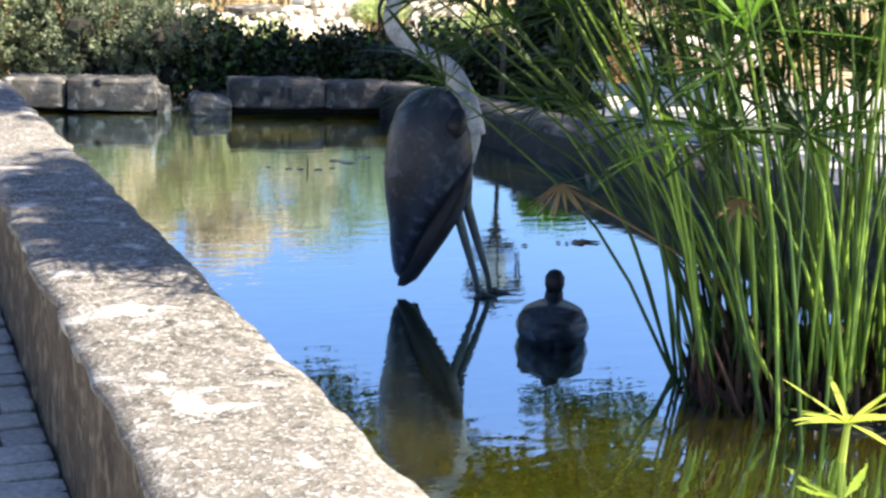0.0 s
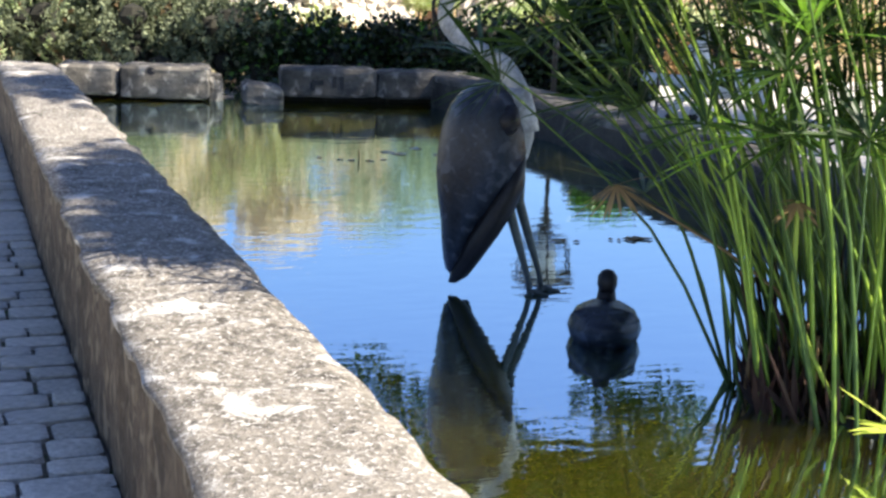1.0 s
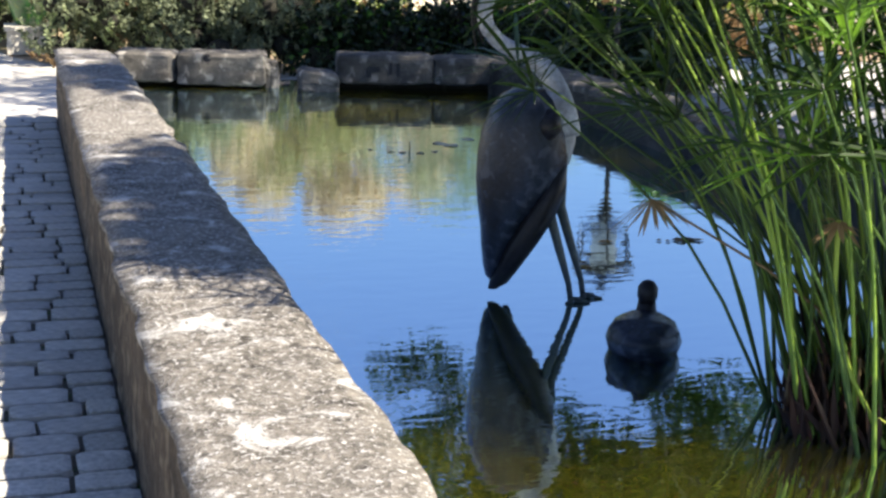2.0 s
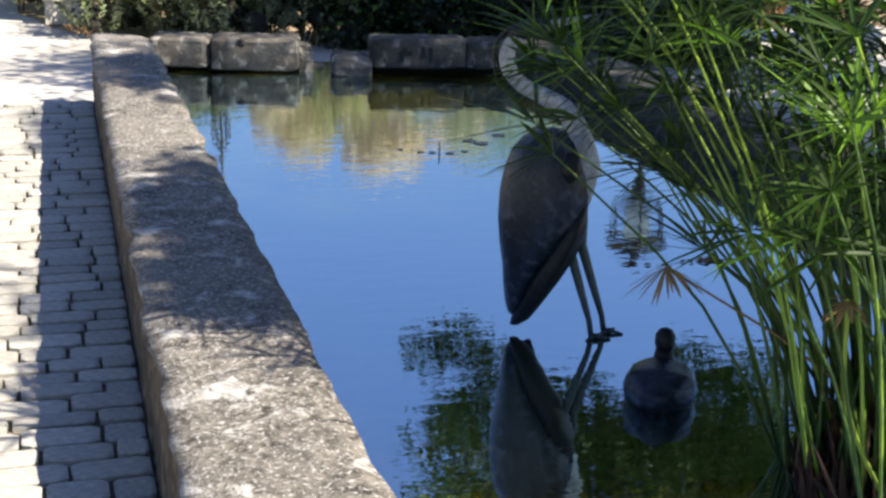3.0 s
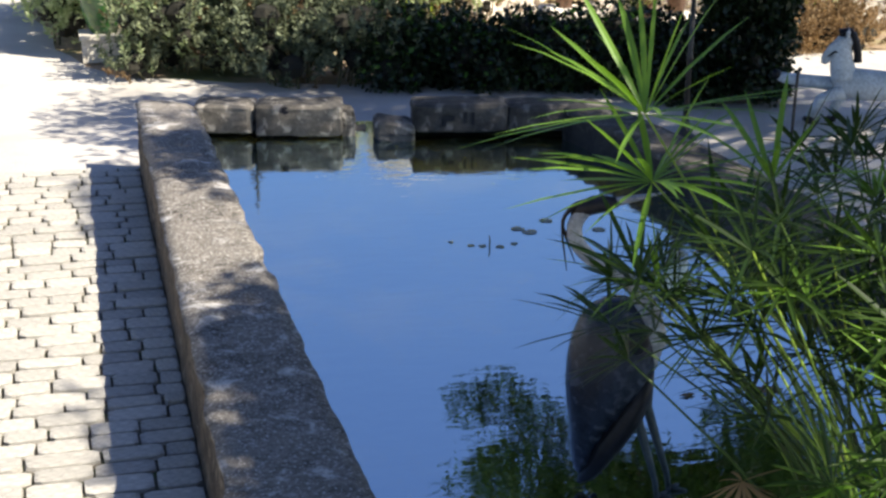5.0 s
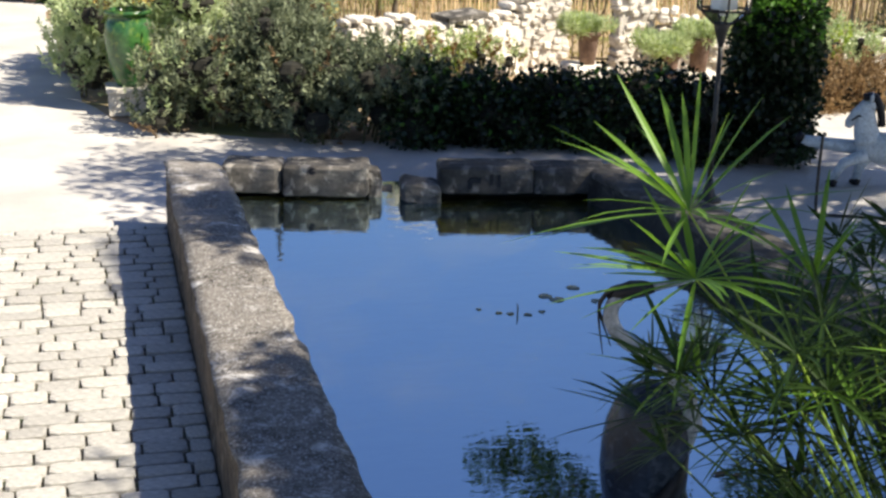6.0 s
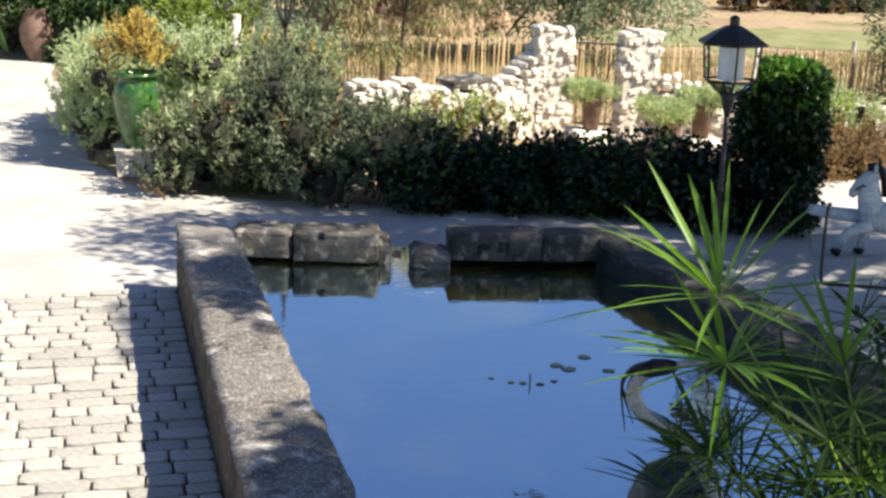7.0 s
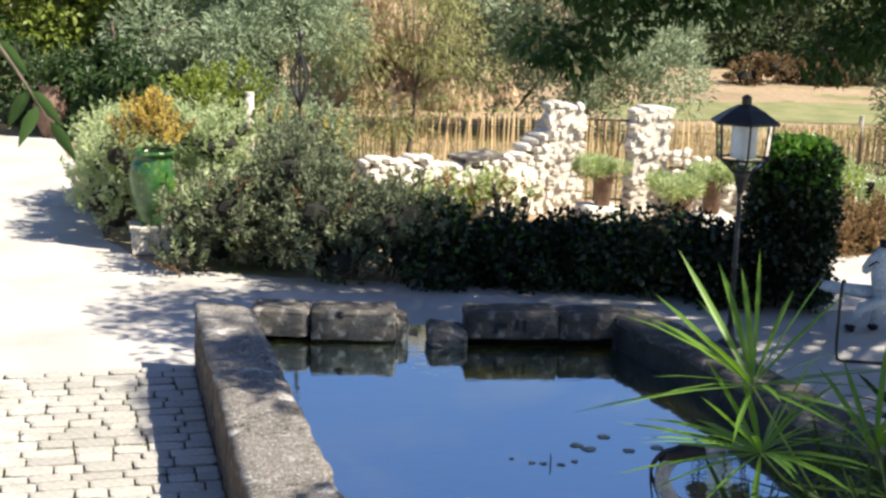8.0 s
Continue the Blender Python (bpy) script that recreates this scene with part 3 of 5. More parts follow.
# ivy-grown pillar beside the path
def ivy_pillar():
    rng = np.random.default_rng(31)
    cl = []
    for _ in range(90):
        z = rng.uniform(0.1, 1.2)
        left = -0.36 + max(0, z - 0.2) * 0.24
        cl.append((rng.uniform(left, 0.24), rng.uniform(-0.15, 0.2), z, 0.17, 0.17, 0.15))
    root = thing("ivy_pillar", (4.33, 6.72, 0), "tall gate pillar wholly overgrown with dark green ivy", "ivy pillar", rz=-28)
    link_mesh("pillar_core", *box_verts(-0.12, 0.14, -0.05, 0.12, 0, 1.1), M_BARK, root, "hidden stone core")
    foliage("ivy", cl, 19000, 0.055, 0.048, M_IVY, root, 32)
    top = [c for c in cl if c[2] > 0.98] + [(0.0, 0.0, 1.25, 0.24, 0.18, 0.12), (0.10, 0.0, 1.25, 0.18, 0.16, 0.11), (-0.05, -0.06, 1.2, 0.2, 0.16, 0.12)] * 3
    foliage("sunlit_ivy", top, 3200, 0.055, 0.048, M_IVYLIT, root, 33, label="ivy leaves on top coloured bright as in sun", up=0.5)


ivy_pillar()
mound("hedge", (3.75, 4.05, 6.85, 7.2, 0.12, 0.48), 18, 0.24, [(4200, 0.06, 0.05, M_IVY, 0.1)], "end of the dark ivy hedge by the lamp", "hedge", 35, sprig=0.0)
ROS, SAG, HEA = M_ROSEMARY, M_SAGE, M_HEATH
mound("rosemary_bush", (0.75, 1.75, 7.75, 8.5, 0.10, 0.62), 46, 0.24, [(9500, 0.058, 0.021, ROS, 0.5), (500, 0.05, 0.02, HEA, 0.3)], "dense grey-green rosemary bush in shade", "shrub", 41)
mound("rosemary_bush", (0.55, 1.05, 8.3, 9.2, 0.3, 0.98), 34, 0.20, [(10000, 0.06, 0.015, ROS, 1.0)], "upright grey-green rosemary bush", "shrub", 44)
mound("sage_bush", (-0.28, 0.75, 8.35, 8.95, 0.08, 0.58), 46, 0.22, [(7500, 0.058, 0.022, ROS, 0.4), (2200, 0.055, 0.02, SAG, 0.5), (700, 0.05, 0.018, HEA, 0.3)], "mixed sage and heath bush with reddish tips", "shrub", 47)
mound("sage_bush", (-0.05, 0.55, 9.3, 10.3, 0.2, 1.05), 40, 0.24, [(10000, 0.06, 0.02, SAG, 0.6)], "large pale sage bush in sun", "shrub", 51)
mound("sage_bush", (-0.88, -0.55, 9.9, 12.4, 0.15, 0.85), 60, 0.24, [(14000, 0.06, 0.02, SAG, 0.6)], "pale sage bush along the path edge", "shrub", 55)
mound("sage_bush", (-0.35, 0.0, 10.6, 12.4, 0.4, 0.95), 30, 0.25, [(5500, 0.06, 0.02, SAG, 0.6), (1200, 0.05, 0.02, M_LIME, 0.3)], "tall pale sage bush in sun", "shrub", 57)
mound("lime_bush", (0.15, 0.75, 12.2, 13.0, 0.5, 1.1), 22, 0.25, [(5500, 0.07, 0.03, M_MAPLE, 0.4)], "bright yellow-green bush behind the urn", "shrub", 59)
mound("flowering_bush", (1.0, 1.9, 12.5, 13.4, 0.2, 0.75), 24, 0.22, [(2600, 0.06, 0.025, M_OLIVE, 0.4), (450, 0.05, 0.03, M_YELLOW, 0.4), (1600, 0.06, 0.02, SAG, 0.4), (900, 0.05, 0.02, HEA, 0.3)], "autumn-yellow garden shrub by the fence", "shrub", 61)
mound("heath_bank", (5.7, 6.6, 8.5, 9.2, 0.05, 0.22), 26, 0.22, [(6000, 0.05, 0.018, M_CYPDRY, 0.4), (2500, 0.05, 0.02, HEA, 0.4)], "low reddish-brown heath bank in sun", "groundcover", 63)
mound("sage_bush", (6.2, 6.9, 9.5, 10.1, 0.2, 0.5), 16, 0.18, [(2600, 0.06, 0.018, SAG, 0.5), (700, 0.05, 0.02, M_LIME, 0.4)], "pale bush before the stone wall", "shrub", 65)


# ---- urn and pots ----
def urn():
    u = thing("glazed_urn", (-0.40, 9.42, 0), "tall green glazed garden urn on a pale stone plinth", "urn")
    link_mesh("plinth", *box_verts(-0.19, 0.15, -0.17, 0.17, 0, 0.20), M_PLINTH, u, "pale stone plinth")
    link_mesh("plinth_cap", *box_verts(-0.21, 0.17, -0.19, 0.19, 0.20, 0.235), M_PLINTH, u, "pale stone slab")
    prof = [(0.10, 0.235), (0.115, 0.25), (0.12, 0.27), (0.15, 0.34), (0.185, 0.46), (0.205, 0.58), (0.208, 0.70), (0.192, 0.80), (0.165, 0.84), (0.175, 0.855), (0.205, 0.87), (0.205, 0.895), (0.18, 0.90), (0.165, 0.86), (0.15, 0.80)]
    link_mesh("jar", *lathe(prof, 32), M_GLAZE, u, smooth=True)


urn()
pl = thing("flowering_plant", (-0.40, 9.42, 0.88), "orange-yellow autumn flowering plant growing in the urn", "plant")
cl = clumps_in((-0.22, 0.22, -0.2, 0.2, 0.08, 0.34), 16, 0.13, np.random.default_rng(71))
foliage("blossom", cl, 1900, 0.04, 0.018, M_YELLOW, pl, 72, up=0.6, sprig=0.14)
foliage("leafage", cl, 1000, 0.05, 0.016, M_HEATH, pl, 73, up=0.5, sprig=0.14)
foliage("spray", [(0.02, 0, 0.42, 0.08, 0.08, 0.16), (-0.1, 0, 0.36, 0.06, 0.06, 0.12)], 500, 0.04, 0.02, M_YELLOW, pl, 74, up=1.2)


def flower_pot(at, s, seed, label):
    p = thing("flower_pot", at, label, "plant pot", "pots by the stone wall")
    prof = [(0.085, 0), (0.11, 0.20), (0.115, 0.235), (0.14, 0.24), (0.145, 0.28), (0.13, 0.285), (0.12, 0.24)]
    link_mesh("pot", *lathe([(r * s * 0.78, z * s) for r, z in prof], 24), M_TERRA, p, smooth=True)
    c = clumps_in((-0.17 * s, 0.17 * s, -0.13 * s, 0.13 * s, 0.31 * s, 0.36 * s), 16, 0.085 * s, np.random.default_rng(seed))
    foliage("plant", c, 500, 0.07 * s, 0.009, M_LIME, p, seed, up=0.7)
    foliage("plant_top", c, 3400, 0.06 * s, 0.011, M_SAGE, p, seed + 1, up=0.8)


for k, (x, y, s, h) in enumerate(((4.02, 9.94, 1.15, 0.26), (4.75, 9.66, 1.25, 0.06), (5.12, 9.75, 1.2, 0.20))):
    blk = tagged(part("pot_stand_stone", stone(0.42, 0.4, h, random.Random(80 + k)), M_RUBBLE, None), "pale stone block under a plant pot", "stone block", "pot stands")
    blk.matrix_basis = pose(x, y, 0)
    flower_pot((x, y, h), s, 90 + k * 3, "terracotta pot with a pale feathery green plant")


# ---- dry stone wall with gate pillars ----
def rubble(name, run, height, thick, seed, label, size=0.13, keep=300):
    """A dry stone wall along a plan line, each stone a piece of its own. height: function of the share along."""
    r = random.Random(seed)
    root = thing(name, (0, 0, 0), label, "wall", "", "structure")
    shapes = []
    for k in range(9):
        bm = stone(1, 1, 1, r, 0.24, 0.12)
        me = bpy.data.meshes.new("stone")
        bm.to_mesh(me)
        bm.free()
        me.materials.append(M_RUBBLE)
        shapes.append(me)
    (ax, ay), (bx, by) = run
    L = math.dist((ax, ay), (bx, by))
    ang = math.atan2(by - ay, bx - ax)
    for k in range(10):
        u0, u1 = k / 10, (k + 1) / 10
        V, F = box_verts(-0.5, 0.5, -0.5, 0.5, 0, 1)
        ob = link_mesh("inner_fill", V, F, M_RUBBLE, root)
        ob.matrix_basis = Matrix.Translation((ax + (bx - ax) * (u0 + u1) / 2, ay + (by - ay) * (u0 + u1) / 2, 0)) @ Matrix.Rotation(ang, 4, "Z") @ Matrix.Diagonal((L / 10 * 0.99, thick * 0.88, max(0.1, min(height(u0), height(u1)) - 0.07), 1))
    z, n = 0.0, 0
    while z < 1.4:
        hh = size * r.uniform(0.65, 1.0)
        x = r.uniform(-0.06, 0)
        while x < L:
            w = size * r.uniform(0.8, 1.6)
            u = min(max((x + w / 2) / L, 0), 1)
            if z < height(u) - 0.03:
                ob = new("stone", shapes[n % 9])
                ob.parent = root
                off = r.uniform(-0.025, 0.025)
                c = (ax + (bx - ax) * u - math.sin(ang) * off, ay + (by - ay) * u + math.cos(ang) * off, z + r.uniform(-0.03, 0.03))
                ob.matrix_basis = Matrix.Translation(c) @ Matrix.Rotation(ang + r.uniform(-0.16, 0.16), 4, "Z") @ Matrix.Rotation(r.uniform(-0.2, 0.2), 4, "Y") @ Matrix.Diagonal((w * 0.97, thick * r.uniform(0.92, 1.06), hh * r.uniform(0.95, 1.2), 1))
                n += 1
            x += w
        z += hh * 0.98
    return root


def left_run(u):
    return 0.62 - 0.04 * u + 0.03 * math.sin(u * 9) + max(0, (u - 0.80)) * 1.7


rubble("stone_wall_west", ((1.70, 10.62), (3.82, 11.12)), left_run, 0.34, 101, "sunlit pale dry stone wall rising towards the gate", 0.09)
rubble("gate_pillar_west", ((3.80, 11.10), (4.16, 11.08)), lambda u: 1.17, 0.30, 102, "tall pale rough stone gate pillar in sun", 0.088)
rubble("gate_pillar_east", ((4.64, 10.80), (5.02, 10.78)), lambda u: 1.20, 0.30, 103, "tall pale rough stone gate pillar in sun", 0.088)
rubble("stone_wall_east", ((5.08, 10.70), (8.2, 9.6)), lambda u: 0.72 - 0.28 * min(1, u * 5), 0.36, 104, "low pale dry stone wall beside the gate", 0.10)
tagged(link_mesh("dark_slab", *box_verts(-0.28, 0.22, -0.16, 0.16, 0, 0.05), M_BLOCK), "dark flat stone slab lying on the wall", "stone slab").matrix_basis = pose(3.0, 10.92, 0.60, 3, -4, 22)

# plants climbing over the stone wall
for x0, x1, y0, sd in ((1.9, 2.5, 10.42, 105), (2.55, 2.95, 10.58, 107), (3.05, 3.55, 10.62, 109)):
    mound("wall_plant", (x0, x1, y0, y0 + 0.16, 0.1, 0.36), 8, 0.11, [(90, 0.05, 0.026, M_LIME, 0.4), (420, 0.05, 0.026, SAG, 0.4), (150, 0.05, 0.026, M_CYPDRY, 0.3)], "straggling pale green and rust plant against the stone wall", "plant", sd, sprig=0.16)

# iron garden gate between the pillars
gate = thing("garden_gate", (4.2, 11.0, 0), "old rusty iron gate between the pillars", "gate", rz=-20)
for z in (0.15, 1.0):
    link_mesh("rail", *tube([(0.02, 0, z), (0.46, 0, z)], [0.012, 0.012], 6), M_BARK, gate)
for k in range(6):
    link_mesh("bar", *tube([(0.04 + k * 0.08, 0, 0.1), (0.04 + k * 0.08, 0, 1.0)], [0.006, 0.006], 6), M_BARK, gate)
link_mesh("brace", *tube(smooth_line([(0.04, 0, 0.95), (0.2, 0, 0.8), (0.3, 0, 0.55), (0.42, 0, 0.9)], 6), [0.007] * 19, 6), M_BARK, gate)

# ---- chestnut paling fence ----
fence = thing("paling_fence", (0, 0, 0), "golden split chestnut paling fence wired together", "fence")
r = random.Random(111)
pale_shapes = []
for k in range(5):
    w = r.uniform(0.019, 0.028)
    V, F = tube([(0, 0, 0), (r.uniform(-0.01, 0.01), 0, 0.38), (r.uniform(-0.012, 0.012), 0, 0.70), (0, 0, 0.76)], [w, w * 0.95, w * 0.9, 0.004], 5, squash=[(1, 0.55)] * 4)
    me = bpy.data.meshes.new("pale")
    me.from_pydata([tuple(v) for v in V], [], F)
    me.materials.append(M_WOOD)
    pale_shapes.append(me)
FENCE = [(1.2, 15.1), (2.9, 14.5), (5.2, 13.8), (8.6, 12.8), (12.5, 11.9)]
for (ax, ay), (bx, by) in zip(FENCE, FENCE[1:]):
    n = int(math.dist((ax, ay), (bx, by)) / 0.050)
    for k in range(n):
        ob = new("pale", pale_shapes[r.randrange(5)])
        ob.parent = fence
        ob.matrix_basis = pose(ax + (bx - ax) * k / n, ay + (by - ay) * k / n, -0.02 + r.uniform(-0.03, 0.02), r.uniform(-3, 3), r.uniform(-3, 3), math.degrees(math.atan2(by - ay, bx - ax)))
        ob.scale = (1, 1, r.uniform(0.93, 1.03))
    for z in (0.2, 0.55):
        link_mesh("wire", *tube([(ax, ay - 0.016, z), (bx, by - 0.016, z)], [0.003, 0.003], 4), M_IRON, fence)
for x, y in FENCE[1:]:
    link_mesh("stake", *tube([(x, y + 0.05, -0.02), (x, y + 0.05, 0.84)], [0.035, 0.03], 7), M_POST, fence)

post = thing("wooden_post", (0.78, 12.3, 0), "pale grey round wooden post", "post")
link_mesh("shaft", *tube([(0, 0, 0), (0.004, 0, 0.6), (0, 0, 1.10)], [0.055, 0.05, 0.05], 12), M_POST, post, smooth=True)
link_mesh("cap", *tube([(0, 0, 1.10), (0, 0, 1.135), (0, 0, 1.14)], [0.054, 0.05, 0.03], 12), M_PLINTH, post, "pale weathered top")


# ---- trees ----
def tree(name, at, height, spread, trunk_r, clump_box, n, size, leaf, label, seed, count, length, width, droop=0.0, extra=(), category="tree", up=0.1, mix=0.6):
    rng = np.random.default_rng(seed)
    root = thing(name, at, label, category)
    cl = clumps_in(clump_box, n, size, rng)
    if not extra:
        mid = np.array([(clump_box[0] + clump_box[1]) / 2, (clump_box[2] + clump_box[3]) / 2, (clump_box[4] + clump_box[5]) / 2])
        half = np.array([(clump_box[1] - clump_box[0]) / 2, (clump_box[3] - clump_box[2]) / 2, (clump_box[5] - clump_box[4]) / 2])
        cl = [c for c in cl if (((np.array(c[:3]) - mid) / half) ** 2).sum() < 1.25]
    cl += list(extra)
    fork = Vector((0.1, 0.05, height * 0.35))
    link_mesh("trunk", *tube(smooth_line([(0, 0, -0.05), (0.05, 0, height * 0.18), fork, (0.05, 0.1, height * 0.75)], 4), [trunk_r * (1.2 - 0.085 * i) for i in range(13)], 9), M_BARK, root, smooth=True)
    r = random.Random(seed)
    for c in r.sample(cl, min(len(cl), 12)):
        t = Vector(c[:3])
        m = fork.lerp(t, 0.5) + Vector((0, 0, 0.12 * height * 0.5))
        link_mesh("limb", *tube(smooth_line([fork, m, t], 4), [trunk_r * 0.45 * (1 - 0.1 * i) for i in range(9)], 6), M_BARK, root, smooth=True)
    foliage("crown", cl, count, length, width, leaf, root, seed + 1, droop=droop, up=up, mix=mix)
    return root, cl


tree("olive_tree", (1.8, 18.5, 0), 4.2, 2, 0.13, (-2.0, 1.0, -1.3, 1.3, -0.2, 3.0), 80, 0.58, M_OLIVE, "broad silvery green olive tree", 201, 42000, 0.13, 0.032, droop=0.1)
tree("willow_tree", (5.4, 22, 0), 5.4, 2, 0.10, (-2.3, 2.2, -1.2, 1.2, -0.2, 5.0), 125, 0.48, M_WILLOW, "weeping tree with yellow autumn leaves", 205, 40000, 0.19, 0.03, droop=1.6, mix=0.3)
tree("young_tree", (2.95, 14.0, 0), 2.9, 1, 0.035, (-0.85, 1.0, -0.5, 0.5, 0.55, 2.9), 60, 0.30, M_WILLOWGREEN, "slender young tree before the fence", 209, 4800, 0.08, 0.022, droop=0.6)
tree("olive_tree", (6.5, 17.5, 0), 3.6, 2, 0.12, (-1.9, 1.7, -1.3, 1.3, -0.3, 3.4), 70, 0.55, M_OLIVE, "silvery green olive tree beyond the fence", 213, 34000, 0.12, 0.03)
tree("olive_tree", (9.1, 11.6, 0), 2.8, 1, 0.09, (-1.1, 1.3, -0.9, 0.9, -0.2, 2.6), 44, 0.4, M_PINE, "dark grey-green tree beyond the stone wall", 217, 15000, 0.09, 0.022)
tree("bay_tree", (-0.6, 17.6, 0), 2.2, 2, 0.12, (-0.75, 0.75, -0.7, 0.7, -0.1, 1.35), 34, 0.34, M_DARKTREE, "glossy dark evergreen tree with long leaves", 221, 8000, 0.15, 0.05, droop=0.3)
tree("maple_tree", (-0.8, 20.5, 0), 5.2, 2, 0.2, (-2.0, 1.9, -1.6, 1.6, 0.2, 5.0), 60, 0.65, M_MAPLE, "yellow-green tree glowing in sun", 225, 22000, 0.15, 0.08)
tree("oak_tree", (-4.3, 19.6, 0), 6.0, 3, 0.22, (-3.4, 1.5, -1.6, 1.6, -0.3, 5.4), 80, 0.7, M_DARKTREE, "large dark tree at the end of the path", 229, 32000, 0.15, 0.075)
for k, (x, y, h) in enumerate(((13.5, 33, 3.6), (16.5, 32, 4), (19.5, 31, 5), (22.5, 30, 5), (10.5, 34, 4), (7, 35, 4.5), (3, 36, 7), (-1, 36, 9), (-6, 33, 9), (26, 27, 5))):
    tree("pine_tree", (x, y, 0.15), h, 3, 0.16, (-2.6, 2.6, -1.5, 1.5, -0.8, h), 60, 1.0, M_PINE, "dark green conifer at the field's far edge", 240 + k * 3, 13000, 0.28, 0.09)
mound("field_hedge", (13.5, 17.5, 26.0, 26.8, 0.1, 0.5), 30, 0.35, [(4000, 0.12, 0.05, HEA, 0.4)], "low rust-brown hedge across the dry field", "hedge", 271)

# Dark leaf mound added in place of the deep shade behind the jar.
mound("shade_filler_hedge", (-4.2, -1.0, 18.7, 19.4, 0.2, 1.5), 46, 0.42, [(11000, 0.10, 0.045, M_DARKTREE, 0.1)], "dark leaf mass added to fill the deep shade at the path's end", "hedge", 275, sprig=0.0)

# dry meadow tufts, too many to count
rng = np.random.default_rng(281)
N = 26000
P = np.stack([rng.uniform(1, 16, N), rng.uniform(11.5, 18.5, N), np.zeros(N)], 1)
W = rng.normal(size=(N, 3)) * 0.35
W[:, 2] = 1
V, F = leaf_mesh(P, W, 0.11, 0.012, rng, 0.1)
tagged(fast_mesh("meadow_grass", V, F, M_GRASSM), "dry yellow-green meadow grass", "grass", "", "stuff")

# iron plant support among the bushes
sup = thing("plant_support", (0.92, 9.6, 0), "tall thin black iron plant support with a finial", "plant support")
link_mesh("rod", *tube([(0, 0, 0), (0, 0, 1.9)], [0.016, 0.012], 6), M_IRON, sup)
for k in range(4):
    a = k * math.pi / 2 + 0.4
    link_mesh("scroll", *tube(smooth_line([(0, 0, 1.25), (0.07 * math.cos(a), 0.07 * math.sin(a), 1.42), (0.09 * math.cos(a), 0.09 * math.sin(a), 1.56), (0.02 * math.cos(a), 0.02 * math.sin(a), 1.72)], 5), [0.011] * 16, 5), M_IRON, sup)
link_mesh("finial", *lathe([(0.004, 1.86), (0.03, 1.89), (0.03, 1.92), (0.003, 1.97)], 8), M_IRON, sup)


# ---- street lamp ----
def lantern():
    l = thing("garden_lamp", (3.39, 5.71, 0), "black iron lamp post with a six-sided glass lantern", "lamp")
    link_mesh("foot", *lathe([(0.09, 0), (0.09, 0.02), (0.045, 0.05), (0.03, 0.12), (0.022, 0.16)], 16), M_IRON, l, smooth=True)
    link_mesh("pole", *lathe([(0.020, 0.14), (0.018, 0.55), (0.024, 0.56), (0.024, 0.58), (0.017, 0.60), (0.017, 1.10)], 12), M_IRON, l, smooth=True)
    link_mesh("collar", *lathe([(0.017, 1.08), (0.030, 1.13), (0.045, 1.19), (0.060, 1.235), (0.050, 1.25), (0.03, 1.25)], 16), M_IRON, l, smooth=True)
    R0, R1, R2 = 0.075, 0.205, 0.215
    z0, z1, z2 = 1.245, 1.335, 1.585
    ring = lambda R, z: [(R * math.cos(k * math.pi / 3 + 0.25), R * math.sin(k * math.pi / 3 + 0.25), z) for k in range(7)]
    A, B, C = ring(R0, z0), ring(R1 - 0.02, z1), ring(R1 + 0.0, z2)
    for P in (A, B, C):
        link_mesh("ring_bar", *tube(P, [0.009] * 7, 5), M_IRON, l)
    for k in range(6):
        link_mesh("corner_bar", *tube([A[k], B[k], C[k]], [0.008] * 3, 5), M_IRON, l)
        p = link_mesh("glass_pane", [B[k], B[k + 1], C[k + 1], C[k]], [(0, 1, 2, 3)], M_GLASS, l, "clear glass pane")
        p.visible_shadow = False
        p = link_mesh("lower_pane", [A[k], A[k + 1], B[k + 1], B[k]], [(0, 1, 2, 3)], M_GLASS, l, "clear glass pane")
        p.visible_shadow = False
    V, F = lathe([(0.245, 1.575), (0.25, 1.59), (0.13, 1.665), (0.06, 1.70), (0.035, 1.705), (0.035, 1.74), (0.025, 1.755), (0.0, 1.76)], 6)
    ro = link_mesh("roof", V, F, M_IRON, l, "flared black hipped roof")
    ro.rotation_euler = (0, 0, 0.25)
    link_mesh("chimney_knob", *lathe([(0.03, 1.735), (0.036, 1.75), (0.024, 1.765), (0.0, 1.775)], 12), M_IRON, l, smooth=True)
    link_mesh("shade_tube", *lathe([(0.085, 1.34), (0.085, 1.56)], 20, False), M_FROST, l, "frosted white glass cylinder", smooth=True)
    link_mesh("bulb", *lathe([(0.0, 1.30), (0.02, 1.30), (0.022, 1.35), (0.045, 1.39), (0.05, 1.42), (0.035, 1.46), (0.0, 1.475)], 14), M_FROST, l, "grey unlit bulb", smooth=True)


M_FROST = surface("frosted_white_glass", (0.62, 0.66, 0.68), (0.75, 0.78, 0.80), 10.0, 0.35, 0.0, 60.0, fine_mix=0.05)
lantern()


# ---- statues ----
FX = Vector((0.886, -0.464, 0)).normalized()
FY = Vector((0.464, 0.886, 0)).normalized()


def at_heron(u, w, z):
    return (FX.x * u + FY.x * w, FX.y * u + FY.y * w, z - WATER_Z)


